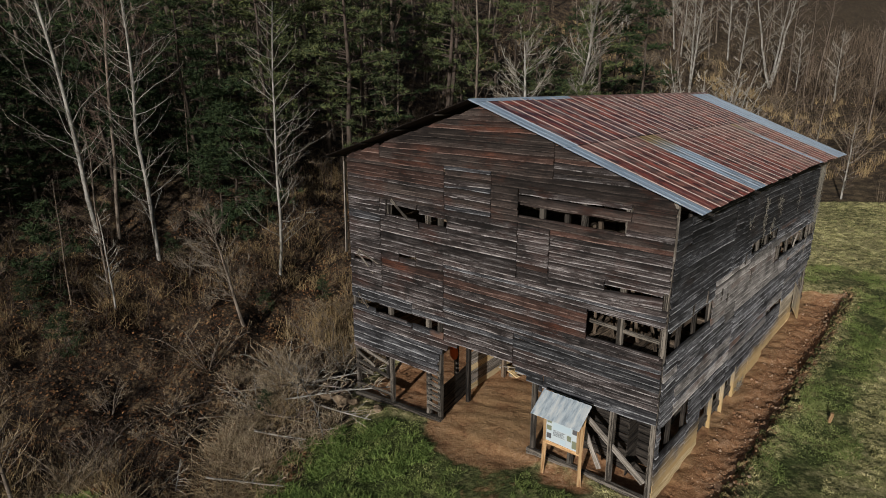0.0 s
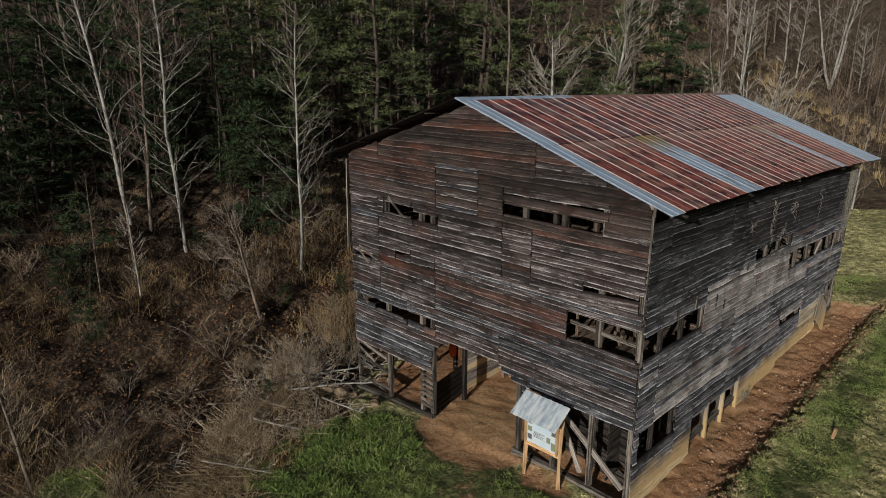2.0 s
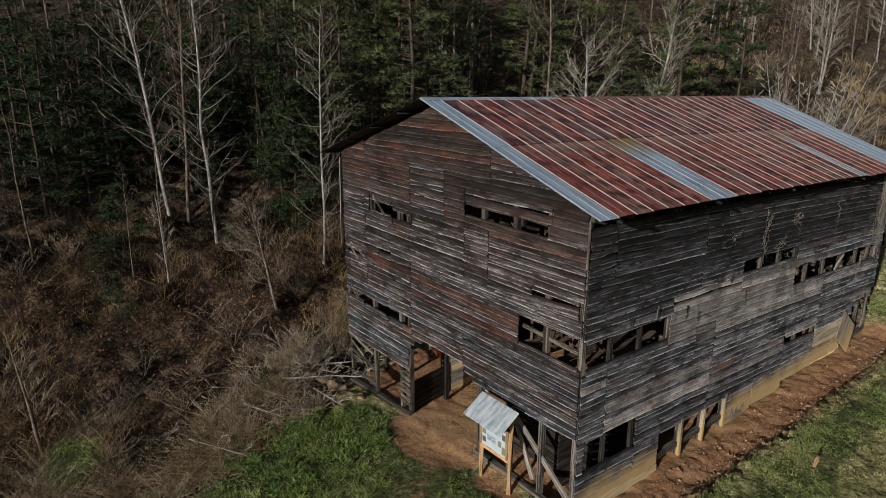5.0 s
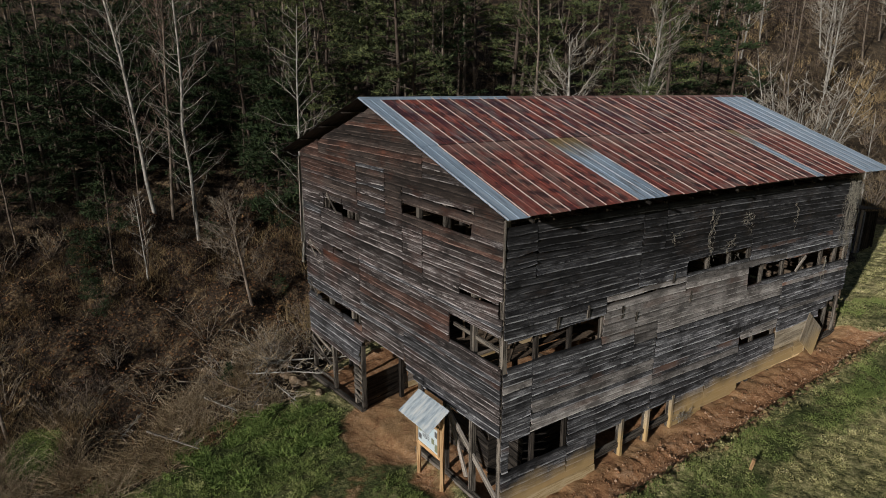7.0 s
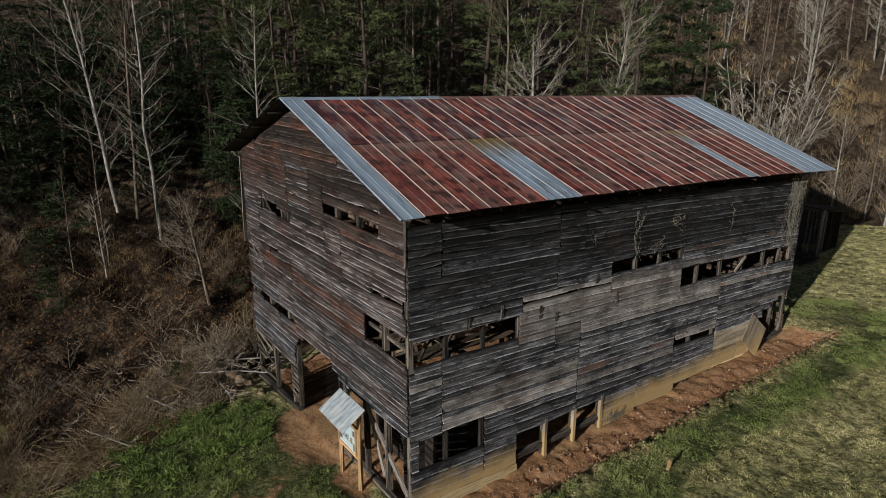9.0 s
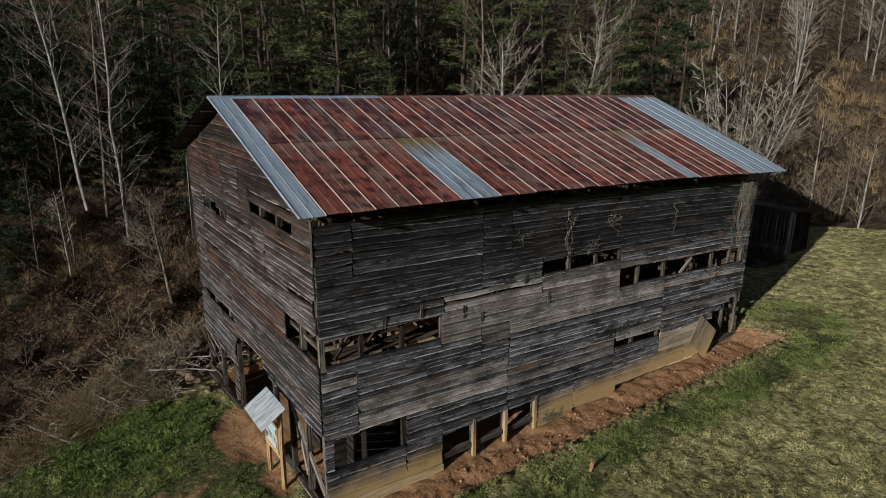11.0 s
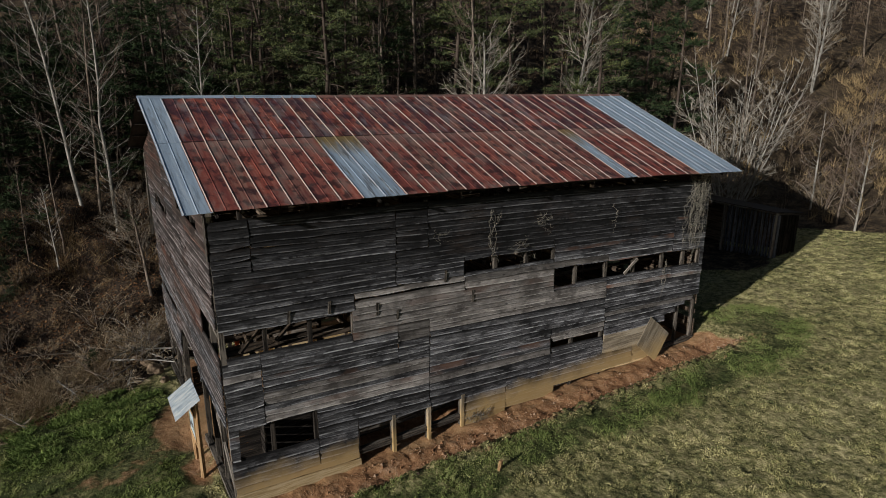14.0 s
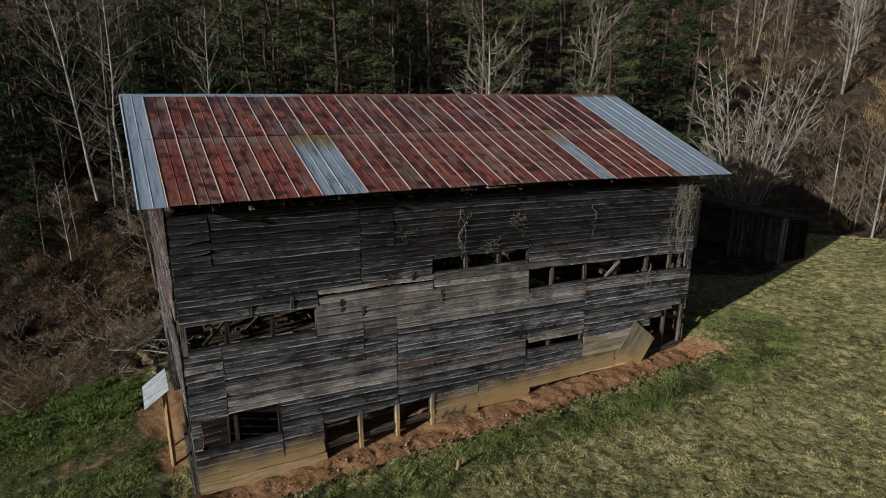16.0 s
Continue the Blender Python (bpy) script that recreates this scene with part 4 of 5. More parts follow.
for v in bm.verts:
    v.co = Vector((v.co.x * 0.6, v.co.y * 0.35, v.co.z * 1.05 + 0.3 + 0.05 * noise.noise(v.co * 5)))
me = bpy.data.meshes.new("cloth")
bm.to_mesh(me)
me.materials.append(M_RED)
part("cloth", me, sack)
timber("post", (-7.95, 2.1, gz(-7.95, 2.1) - 0.05), (-7.95, 2.1, 3.4), 0.12, 0.12, M_POST, FRAME)

# ---- shed behind the barn ----
shed = thing("shed", "low board shed with metal roof standing in shade", "shed")
SX0, SX1, SY0, SY1 = -12.5, -3.8, 27.9, 29.7
rng = random.Random(31)
x = SX0
while x < SX1:
    w = rng.uniform(0.16, 0.26)
    if not (-9.0 < x < -6.75):
        zb = gz(x, SY0)
        timber("board", (x + w / 2, SY0, zb - 0.05), (x + w / 2, SY0, 3.1 + rng.uniform(-0.03, 0.03)), w - 0.006, 0.025, M_PLAIN, shed)
    x += w
y = SY0
# side boards near-black: the face's shade put into the colour
while y < SY1:
    w = rng.uniform(0.16, 0.26)
    timber("board", (SX1, y + w / 2, gz(SX1, y) - 0.05), (SX1, y + w / 2, 3.1 - 0.12 * (y - SY0)), 0.025, w - 0.01, M_SHADEWOOD, shed)
    y += w
for x in (SX0, -9.0, -6.75, SX1):
    timber("post", (x, SY0 - 0.04, gz(x, SY0) - 0.05), (x, SY0 - 0.04, 3.2), 0.12, 0.12, M_TRIM, shed)
# the shed roof's shade is in its near-black metal
part("roof", mesh_of("roof", [(a, b, 3.25 - 0.12 * (b - SY0) + o) for o in (0.03, 0) for a, b in ((SX0 - 0.3, SY0 - 0.4), (SX1 + 0.1, SY0 - 0.4), (SX1 + 0.1, SY1 + 0.3), (SX0 - 0.3, SY1 + 0.3))],
                     [(0, 1, 2, 3), (7, 6, 5, 4), (0, 4, 5, 1), (1, 5, 6, 2), (2, 6, 7, 3), (3, 7, 4, 0)], M_DARKMETAL), shed, "dull grey metal roof")
part("far_wall", mesh_of("far_wall", box_v(SX0, SX1, SY1 - 0.03, SY1, gz(-8, SY1) - 0.6, 2.7), BOX_F, M_INNER), shed)
part("end_wall", mesh_of("end_wall", box_v(SX0 - 0.03, SX0, SY0, SY1, gz(SX0, SY0) - 0.3, 2.75), BOX_F, M_INNER), shed)


# ---- plants ----
def grow(seed, height, radius, first=0.25, limbs=26, reach=0.36, rise=0.9, subs=5, twigs=4, bend=0.5, fork=0, wide=0.32):
    """The polylines of a leafless tree: trunk, limbs, branches, twigs, as (points, radii) by order."""
    g = np.random.default_rng(seed)
    orders = [[], [], [], []]
    stems = []
    for s in range(max(1, fork)):
        n = 9
        t = np.linspace(0, 1, n)
        lean = g.normal(0, 0.03, 2) if not fork else wide * np.array([math.cos(s * 6.28 / fork + g.uniform(-0.4, 0.4)), math.sin(s * 6.28 / fork + g.uniform(-0.4, 0.4))]) * g.uniform(0.5, 1.2)
        wander = np.cumsum(g.normal(0, 0.008 * height, (n, 2)), axis=0) * 0.5
        hh = height * (1 if not fork else g.uniform(0.75, 1.0))
        p = np.c_[lean[0] * hh * t ** (0.8 if fork else 1) + wander[:, 0] - wander[0, 0], lean[1] * hh * t ** (0.8 if fork else 1) + wander[:, 1] - wander[0, 1], hh * t - 0.15]
        if fork and wide > 0.5:
            p[:, 2] -= 0.42 * hh * t ** 2.4
        r = radius * (0.75 if fork else 1) * (1 - t) ** 0.8 + 0.012
        orders[0].append((p, r))
        stems.append((p, r, hh))
    per = max(3, limbs // len(stems))
    for p, r, hh in stems:
        for k in range(per):
            f = first + (0.97 - first) * ((k + g.uniform(0, 0.8)) / per)
            a = g.uniform(0, 6.283)
            i = f * (len(p) - 1)
            j = min(int(i), len(p) - 2)
            start = p[j] + (p[j + 1] - p[j]) * (i - j)
            size = hh * reach * (1.05 - f) ** 0.75 * min(1.0, 0.45 + 1.6 * (f - first)) * g.uniform(0.5, 1.15) + 0.25
            out = np.array([math.cos(a), math.sin(a), 0.0])
            way = out + np.array([0, 0, rise * g.uniform(0.3, 1.1)])
            way /= np.linalg.norm(way)
            t = np.linspace(0, 1, 5)[:, None]
            q = start + way * size * t + np.array([0, 0, bend * size * 0.4]) * t**2 + np.cumsum(g.normal(0, 0.03 * size, (5, 3)), 0)
            q[0] = start
            br = np.interp(f, [0, 1], [radius, 0.012]) * 0.125 * g.uniform(0.7, 1.1) + 0.006
            orders[1].append((q, br * (1 - t[:, 0]) ** 0.8 + 0.004))
            for m in range(int(subs * (0.5 + size / (hh * reach)))):
                c = g.uniform(0.2, 0.98)
                i2 = c * 4
                j2 = min(int(i2), 3)
                s2 = q[j2] + (q[j2 + 1] - q[j2]) * (i2 - j2)
                w2 = way + g.normal(0, 0.42, 3) + np.array([0, 0, 0.25])
                w2 /= np.linalg.norm(w2)
                z2 = size * (0.5 - 0.25 * c) * g.uniform(0.5, 1.2)
                t2 = np.linspace(0, 1, 3)[:, None]
                q2 = s2 + w2 * z2 * t2 + np.array([0, 0, 0.2 * z2]) * t2**2 + np.r_[np.zeros((1, 3)), g.normal(0, 0.05 * z2, (2, 3))]
                orders[2].append((q2, 0.011 * (1 - t2[:, 0]) + 0.0035))
                for _ in range(twigs):
                    s3 = q2[0] + (q2[2] - q2[0]) * g.uniform(0.25, 1.0)
                    w3 = w2 + g.normal(0, 0.6, 3)
                    w3 /= np.linalg.norm(w3)
                    z3 = z2 * g.uniform(0.25, 0.6)
                    orders[3].append((np.array([s3, s3 + w3 * z3]), np.array([0.005, 0.0025])))
    return orders


def pack(lines, sides):
    return tubes(np.array([p for p, _ in lines]), np.array([r for _, r in lines]), sides)


def bare_tree(name, label, seed, at, mat, twig_mat, turn=0.0, tilt=(0, 0), thick=1.0, fine_by=1.05, **how):
    """A leafless tree: trunk, limbs, fine branches."""
    o = grow(seed, **how)
    o = [[(p, r * thick * (fine_by if n > 1 else 1)) for p, r in level] for n, level in enumerate(o)]
    tree = thing(name, label, "tree", at)
    tree.rotation_mode = "ZYX"
    tree.rotation_euler = (radians(tilt[0]), radians(tilt[1]), turn)
    part("trunk", joined("trunk", [pack(o[0], 8)], mat, True), tree)
    crown = part("crown", joined("crown", [pack(o[1], 4)], mat), tree)
    fine = [pack(o[2], 3)] + ([pack(o[3], 3)] if o[3] else [])
    spray = part("spray", joined("spray", fine, twig_mat), tree)
    for ob in (crown, spray):
        tagged(ob, kind="stuff")
    return tree


def twig_bark(name, c0, c1):
    k = Mat(name, 0.9)
    return k.done(k.ramp(k.n("NewGeometry").outputs["Random Per Island"], (0, c0), (1, c1)))


M_PALETWIG = twig_bark("pale_twigs", (0.13, 0.11, 0.09), (0.36, 0.325, 0.28))
M_HEROTWIG = twig_bark("sunlit_pale_twigs", (0.13, 0.113, 0.092), (0.36, 0.33, 0.285))
M_TANTWIG = twig_bark("tan_twigs", (0.13, 0.095, 0.06), (0.36, 0.285, 0.19))
M_GREYTWIG = twig_bark("grey_brown_twigs", (0.08, 0.066, 0.052), (0.26, 0.22, 0.175))
M_CANE = twig_bark("pale_canes", (0.2, 0.15, 0.1), (0.5, 0.41, 0.29))
M_DARKTWIG = twig_bark("brown_twigs", (0.07, 0.05, 0.04), (0.21, 0.155, 0.12))
M_REDTWIG = twig_bark("reddish_twigs", (0.08, 0.052, 0.042), (0.22, 0.15, 0.12))


def pine(name, label, seed, at, height, spread, needle, bare=0.25, layers=16, per=5):
    """An evergreen: trunk, whorls of limbs, tufts of needles."""
    g = np.random.default_rng(seed)
    tree = thing(name, label, "tree", at)
    t = np.linspace(0, 1, 8)
    p = np.c_[g.normal(0, 0.06, 8), g.normal(0, 0.06, 8), height * t - 0.2]
    part("trunk", joined("trunk", [tubes(p[None], (0.0095 * height * (1 - t) ** 0.9 + 0.015)[None], 7)], M_PINEBARK, True), tree)
    limbs, spots, ways = [], [], []
    for k in range(layers):
        f = bare + (0.98 - bare) * k / (layers - 1)
        for b in range(per):
            if g.random() < 0.34:
                continue
            a = g.uniform(0, 6.283)
            size = spread * (1.06 - f) ** 0.7 * g.uniform(0.55, 1.1) * min(1.0, 0.55 + (f - bare) * 3)
            zz = height * f + g.uniform(-0.4, 0.4)
            s = np.linspace(0, 1, 4)[:, None]
            q = np.array([0, 0, zz]) + np.array([math.cos(a), math.sin(a), 0.12 + 0.3 * f]) * size * s - np.array([0, 0, 0.12 * size]) * s**2
            limbs.append((q, 0.03 * (1 - s[:, 0]) + 0.008))
            for _ in range(int(5 + size * 7)):
                c = g.uniform(0.42, 1.04)
                i = min(c, 0.999) * 3
                j = int(i)
                spots.append(q[j] + (q[j + 1] - q[j]) * (i - j) + g.normal(0, 0.13 + 0.14 * c, 3) * [1, 1, 0.3] + [0, 0, 0.05])
                ways.append([math.cos(a), math.sin(a), 0.5])
    tagged(part("crown", joined("crown", [pack(limbs, 3)], M_PINEBARK), tree), kind="stuff")
    spots, ways = np.array(spots), np.array(ways)
    n, per_tuft = len(spots), 12
    d = ways[:, None] * 0.55 + g.normal(0, 0.6, (n, per_tuft, 3)) * [1, 1, 0.55]
    d /= np.linalg.norm(d, axis=2, keepdims=True)
    across = np.cross(d, g.normal(0, 1, (n, per_tuft, 3)))
    across /= np.linalg.norm(across, axis=2, keepdims=True)
    size = g.uniform(0.14, 0.32, (n, per_tuft, 1))
    root = spots[:, None] + d * 0.02
    v = np.stack([root - across * 0.022, root + across * 0.022, root + d * size], 2).reshape(-1, 3)
    tagged(part("foliage", mesh_of("foliage", v, np.arange(len(v)).reshape(-1, 3), needle), tree), kind="stuff")
    return tree


def planted(x, y, sink=0.0):
    return (x, y, gz(x, y) - sink)


def stand_copies(protos, spots, seed, scale=(0.8, 1.2)):
    g = random.Random(seed)
    for x, y in spots:
        src = g.choice(protos)
        m = Matrix.Translation(planted(x, y)) @ pose(0, 0, 0, g.uniform(-4, 4), g.uniform(-4, 4), g.uniform(0, 360))
        new_one = copy_thing(src, m)
        k = g.uniform(*scale)
        new_one.scale = (k, k, k * g.uniform(0.95, 1.1))


def scatter(n, x0, x1, y0, y1, keep, seed, gap=0.0):
    """Up to n random places in a field where keep(x, y) holds, no two nearer than gap."""
    g, out = random.Random(seed), []
    for _ in range(n * 6):
        if len(out) >= n:
            break
        x, y = g.uniform(x0, x1), g.uniform(y0, y1)
        if keep(x, y) and (not gap or all((x - a) ** 2 + (y - b) ** 2 > gap * gap for a, b in out)):
            out.append((x, y))
    return out


def in_wood(x, y, edge=0.8):
    if -13.2 < x < 1.5 and -1 < y < 19.5 or SX0 - 0.5 < x < SX1 + 1.5 and SY0 - 1.5 < y < SY1 + 0.5:
        return False
    return x < float(wood_edge(min(y, 36))) - edge if y < 36 + 0.25 * x else True


# trees that stand out
bare_tree("birch_tree", "tall pale-barked leafless tree leaning over the gully", 101, planted(-26.3, -2.2, 0.2), M_BIRCH, M_HEROTWIG, 0.4, (2.4, -0.6), fine_by=1.05, height=17, radius=0.1, first=0.14, limbs=64, reach=0.27, rise=1.1, subs=3, twigs=2, bend=0.35)
bare_tree("birch_tree", "tall straight pale-barked leafless tree", 102, planted(-23.6, -0.7, 0.2), M_BIRCH, M_HEROTWIG, 2.0, (-2.2, 0.5), fine_by=1.05, height=16.5, radius=0.09, first=0.12, limbs=66, reach=0.24, rise=0.9, subs=3, twigs=2, bend=0.35)
bare_tree("birch_tree", "slender pale-barked leafless tree beside the barn", 103, planted(-20.5, 3.7, 0.2), M_BIRCH, M_HEROTWIG, 1.2, (-0.9, 0.5), fine_by=1.0, height=13, radius=0.068, first=0.14, limbs=50, reach=0.29, rise=0.9, subs=3, twigs=2, bend=0.3)
bare_tree("tree", "thin brown-barked leafless tree", 104, planted(-26.15, -1.35, 0.2), M_BARK, M_REDTWIG, 0.3, (-1.7, 0.4), fine_by=1.2, height=17, radius=0.08, first=0.2, limbs=60, reach=0.2, rise=1.0, subs=6, bend=0.3)
bare_tree("tree", "thin pale leafless young tree on the slope", 111, planted(-21.7, -3.7, 0.2), M_BIRCH, M_PALETWIG, 0.9, (0, 0), height=4.6, radius=0.035, first=0.3, limbs=18, reach=0.25, rise=1.0, subs=4, twigs=2)
bare_tree("tree", "leaning grey sapling over the gully", 112, planted(-14.5, -9.9, 0.2), M_BARK, M_TANTWIG, 0.9, (3, -6), height=4.8, radius=0.06, first=0.25, limbs=22, reach=0.38, rise=1.0, subs=5, twigs=3)
bare_tree("sapling", "spreading leafless sapling on the gully slope", 105, planted(-18.2, 0.1, 0.1), M_BARK, M_GREYTWIG, 0.8, (6, -16), fine_by=1.1, height=5.6, radius=0.075, first=0.24, limbs=40, reach=0.5, rise=0.75, subs=8, twigs=5)
bare_tree("tree", "gnarled pale leafless tree behind the barn roof", 106, planted(-15.35, 17.8, 0.2), M_BIRCH, M_HEROTWIG, 1.0, (0, -4), thick=1.2, fine_by=1.7, height=12.6, radius=0.16, first=0.5, limbs=34, reach=0.5, rise=0.7, subs=8, twigs=4, bend=0.9)
bare_tree("tree", "slim pale leafless tree behind the barn roof", 107, planted(-16.5, 25.0, 0.2), M_BIRCH, M_HEROTWIG, 2.2, (0, 3), thick=1.1, fine_by=1.7, height=16, radius=0.12, first=0.4, limbs=52, reach=0.3, rise=1.1, subs=7, twigs=4)
bare_tree("tree", "wide many-stemmed pale leafless tree behind the shed", 118, planted(-10.0, 32.8, 0.2), M_BIRCH, M_HEROTWIG, 0.2, (0, 2), thick=0.9, fine_by=2.4, height=11.2, radius=0.07, first=0.08, limbs=230, reach=0.3, rise=0.85, subs=6, twigs=3, bend=0.75, fork=14, wide=0.36)
HILL = [bare_tree("tree", "pale leafless tree high on the hillside", 141 + k, planted(x, y, 0.2), M_BIRCH, M_PALETWIG, k, fine_by=2.0, height=9.5 + k, radius=0.085, first=0.2, limbs=44, reach=0.3, rise=1.1, subs=5, twigs=3) for k, (x, y) in enumerate(((-30.0, 62.5), (-24.5, 66.0)))]
for o in HILL:
    tagged(o, group="hillside trees")
bare_tree("tree", "tall pale leafless tree on the far hillside", 109, planted(-20.1, 57.6, 0.2), M_BIRCH, M_HEROTWIG, 0.5, fine_by=1.8, height=13, radius=0.13, first=0.2, limbs=76, reach=0.26, rise=1.0, subs=6, fork=2, wide=0.05)
bare_tree("tree", "broad pale leafless tree on the far hillside", 110, planted(-15.5, 72.0, 0.2), M_BIRCH, M_HEROTWIG, 1.5, fine_by=2.0, height=13, radius=0.2, first=0.25, limbs=44, reach=0.42, rise=1.0, subs=6, fork=3, wide=0.35)
for k, (x, y, h) in enumerate(((-8.0, 38.4, 6.5), (-5.0, 35.9, 6.0), (-3.6, 35.2, 5.6), (-5.9, 39.4, 8.0), (-1.6, 36.4, 5.5))):
    bare_tree("sapling", "slender leafless sapling at the meadow edge", 120 + k, planted(x, y, 0.1), M_BARK if k % 2 else M_BIRCH, M_DARKTWIG, k, (0, 0), height=h, radius=0.055, first=0.15, limbs=24, reach=0.28, subs=6)
for k, (x, y) in enumerate(((-12.6, -1.0), (-13.4, -2.6), (-12.9, 1.2), (-14.3, -0.6))):
    bare_tree("shrub", "pale arching canes beside the barn corner", 131 + k, planted(x, y, 0.05), M_BIRCH, M_CANE, k, thick=0.7, fine_by=1.0, height=1.7 + 0.2 * k, radius=0.02, first=0.12, limbs=50, reach=0.5, subs=3, twigs=3, bend=-0.3, fork=9, wide=0.7)

# the wood behind: a few kinds, repeated
BARE = [bare_tree("tree", "slim grey leafless woodland tree", 201 + k, planted(*p), M_BARK, (M_DARKTWIG, M_DARKTWIG, M_REDTWIG, M_DARKTWIG)[k], k, height=13 + 1.5 * k, radius=0.085 + 0.007 * k, first=0.2, limbs=26, reach=0.28, rise=1.3, subs=4, twigs=3)
        for k, p in enumerate(((-30.5, -6.0), (-29.0, 9.0), (-33.0, 4.0), (-21.5, 21.0)))]
for o in BARE:
    tagged(o, group="woodland trees")
PINES = [pine("pine_tree", "tall green pine on the wooded slope", 301 + k, planted(*p), 13 + 2 * k, 3.3, M_NEEDLE, 0.12 + 0.06 * k) for k, p in enumerate(((-27.5, 8.5), (-24.5, 13.5), (-31.5, 14.0)))]
DARKS = [pine("pine_tree", "dark evergreen in the shade of the wood", 311 + k, planted(*p), 9 + 2 * k, 2.6, M_DARKNEEDLE, 0.05, 15) for k, p in enumerate(((-29.0, -5.5), (-25.5, 17.5)))]
for o in PINES + DARKS:
    tagged(o, group="evergreens")
far_west = lambda x, y: in_wood(x, y) and x < (-30 if y < 7 else -25)
stand_copies(BARE, scatter(70, -54, -22, -20, 36, far_west, 401, 1.7), 402)
stand_copies(BARE, scatter(44, -48, 16, 38, 85, lambda x, y: in_wood(x, y) and y > 44 + 0.3 * x, 403, 2.2), 404, (0.5, 0.95))
stand_copies(PINES, scatter(26, -42, -21, 7, 30, lambda x, y: in_wood(x, y) and x < -21.5 - 0.1 * abs(y - 14) and y < 0.95 * (14.7 - x), 405, 2.4), 406, (0.8, 1.25))
stand_copies(DARKS, scatter(44, -50, -25.5, -26, 24, lambda x, y: in_wood(x, y) and x < -27 + 0.2 * y, 407, 2.0), 408, (0.7, 1.25))
for k, (x, y) in enumerate(((-18.6, 31.4), (-16.7, 32.1), (-18.0, 36.0), (-15.3, 33.6), (-20.6, 34.4))):
    dark = copy_thing(DARKS[k % 2], Matrix.Translation(planted(x, y)) @ pose(0, 0, 0, 0, 0, 70 * k))
    dark.scale = (1.25, 1.25, 1.2 + 0.06 * k)
for k, (x, y) in enumerate(((-29.5, -3.6), (-31.6, -1.0), (-33.0, -3.6), (-29.4, -6.8), (-29.6, 1.2), (-31.2, -8.0), (-27.6, -7.6))):
    dark = copy_thing(DARKS[k % 2], Matrix.Translation(planted(x, y)) @ pose(0, 0, 0, 0, 0, 50 * k))
    dark.scale = (0.95, 0.95, 0.62 + 0.05 * k)
LOW = [pine("evergreen_shrub", "low dark evergreen at the foot of the wood", 341 + k, planted(*p), 3.2 + 1.3 * k, 1.9, M_DARKNEEDLE, 0.02, 10, 6) for k, p in enumerate(((-24.2, -5.0), (-25.0, 3.5)))]
for o in LOW:
    tagged(o, group="low evergreens")
stand_copies(BARE[1:3], scatter(40, -36, -22, -20, 12, lambda x, y: in_wood(x, y), 419, 1.2), 420, (0.28, 0.5))
stand_copies(LOW, scatter(15, -40, -23.5, -24, 12, lambda x, y: in_wood(x, y), 415, 1.6), 416, (0.7, 1.5))
stand_copies(LOW, scatter(8, -24, -11.5, -14, 10, lambda x, y: in_wood(x, y, 2.0), 417, 2.0), 418, (0.22, 0.42))
stand_copies(PINES + DARKS, scatter(12, -26, -14, 24, 44, lambda x, y: in_wood(x, y) and 26 < y < 0.95 * (14.7 - x), 409, 2.5), 410, (0.7, 1.0))
stand_copies(HILL, ((-27.5, 55.0), (-33.0, 58.5), (-26.5, 69.0), (-18.5, 69.5), (-13.0, 74.0), (-21.5, 74.5), (-8.5, 72.0), (-35.5, 66.0)), 421, (0.8, 1.15))
SHRUBS = [bare_tree("shrub", "many-stemmed leafless shrub in the gully", 321 + k, planted(*p), M_BARK, (M_TANTWIG, M_DARKTWIG, M_TANTWIG, M_TANTWIG)[k], k, thick=0.7, height=1.6 + 0.35 * k, radius=0.017, first=0.12, limbs=48, reach=0.42, subs=3, twigs=2, bend=0.2, fork=7, wide=0.55)
          for k, p in enumerate(((-13.5, -5.5), (-15.2, 1.5), (-17.5, -6.0), (-14.2, 4.5)))]
for o in SHRUBS:
    tagged(o, group="gully shrubs")
stand_copies(SHRUBS, scatter(52, -27, -9, -15, 20, lambda x, y: in_wood(x, y, 1.2), 411, 0.8), 412, (0.5, 1.2))
stand_copies(SHRUBS, scatter(64, -40, 30, 35, 80, lambda x, y: in_wood(x, y, 1.2) and y > 36.5 + 0.25 * x, 413, 1.2), 414, (0.9, 1.9))


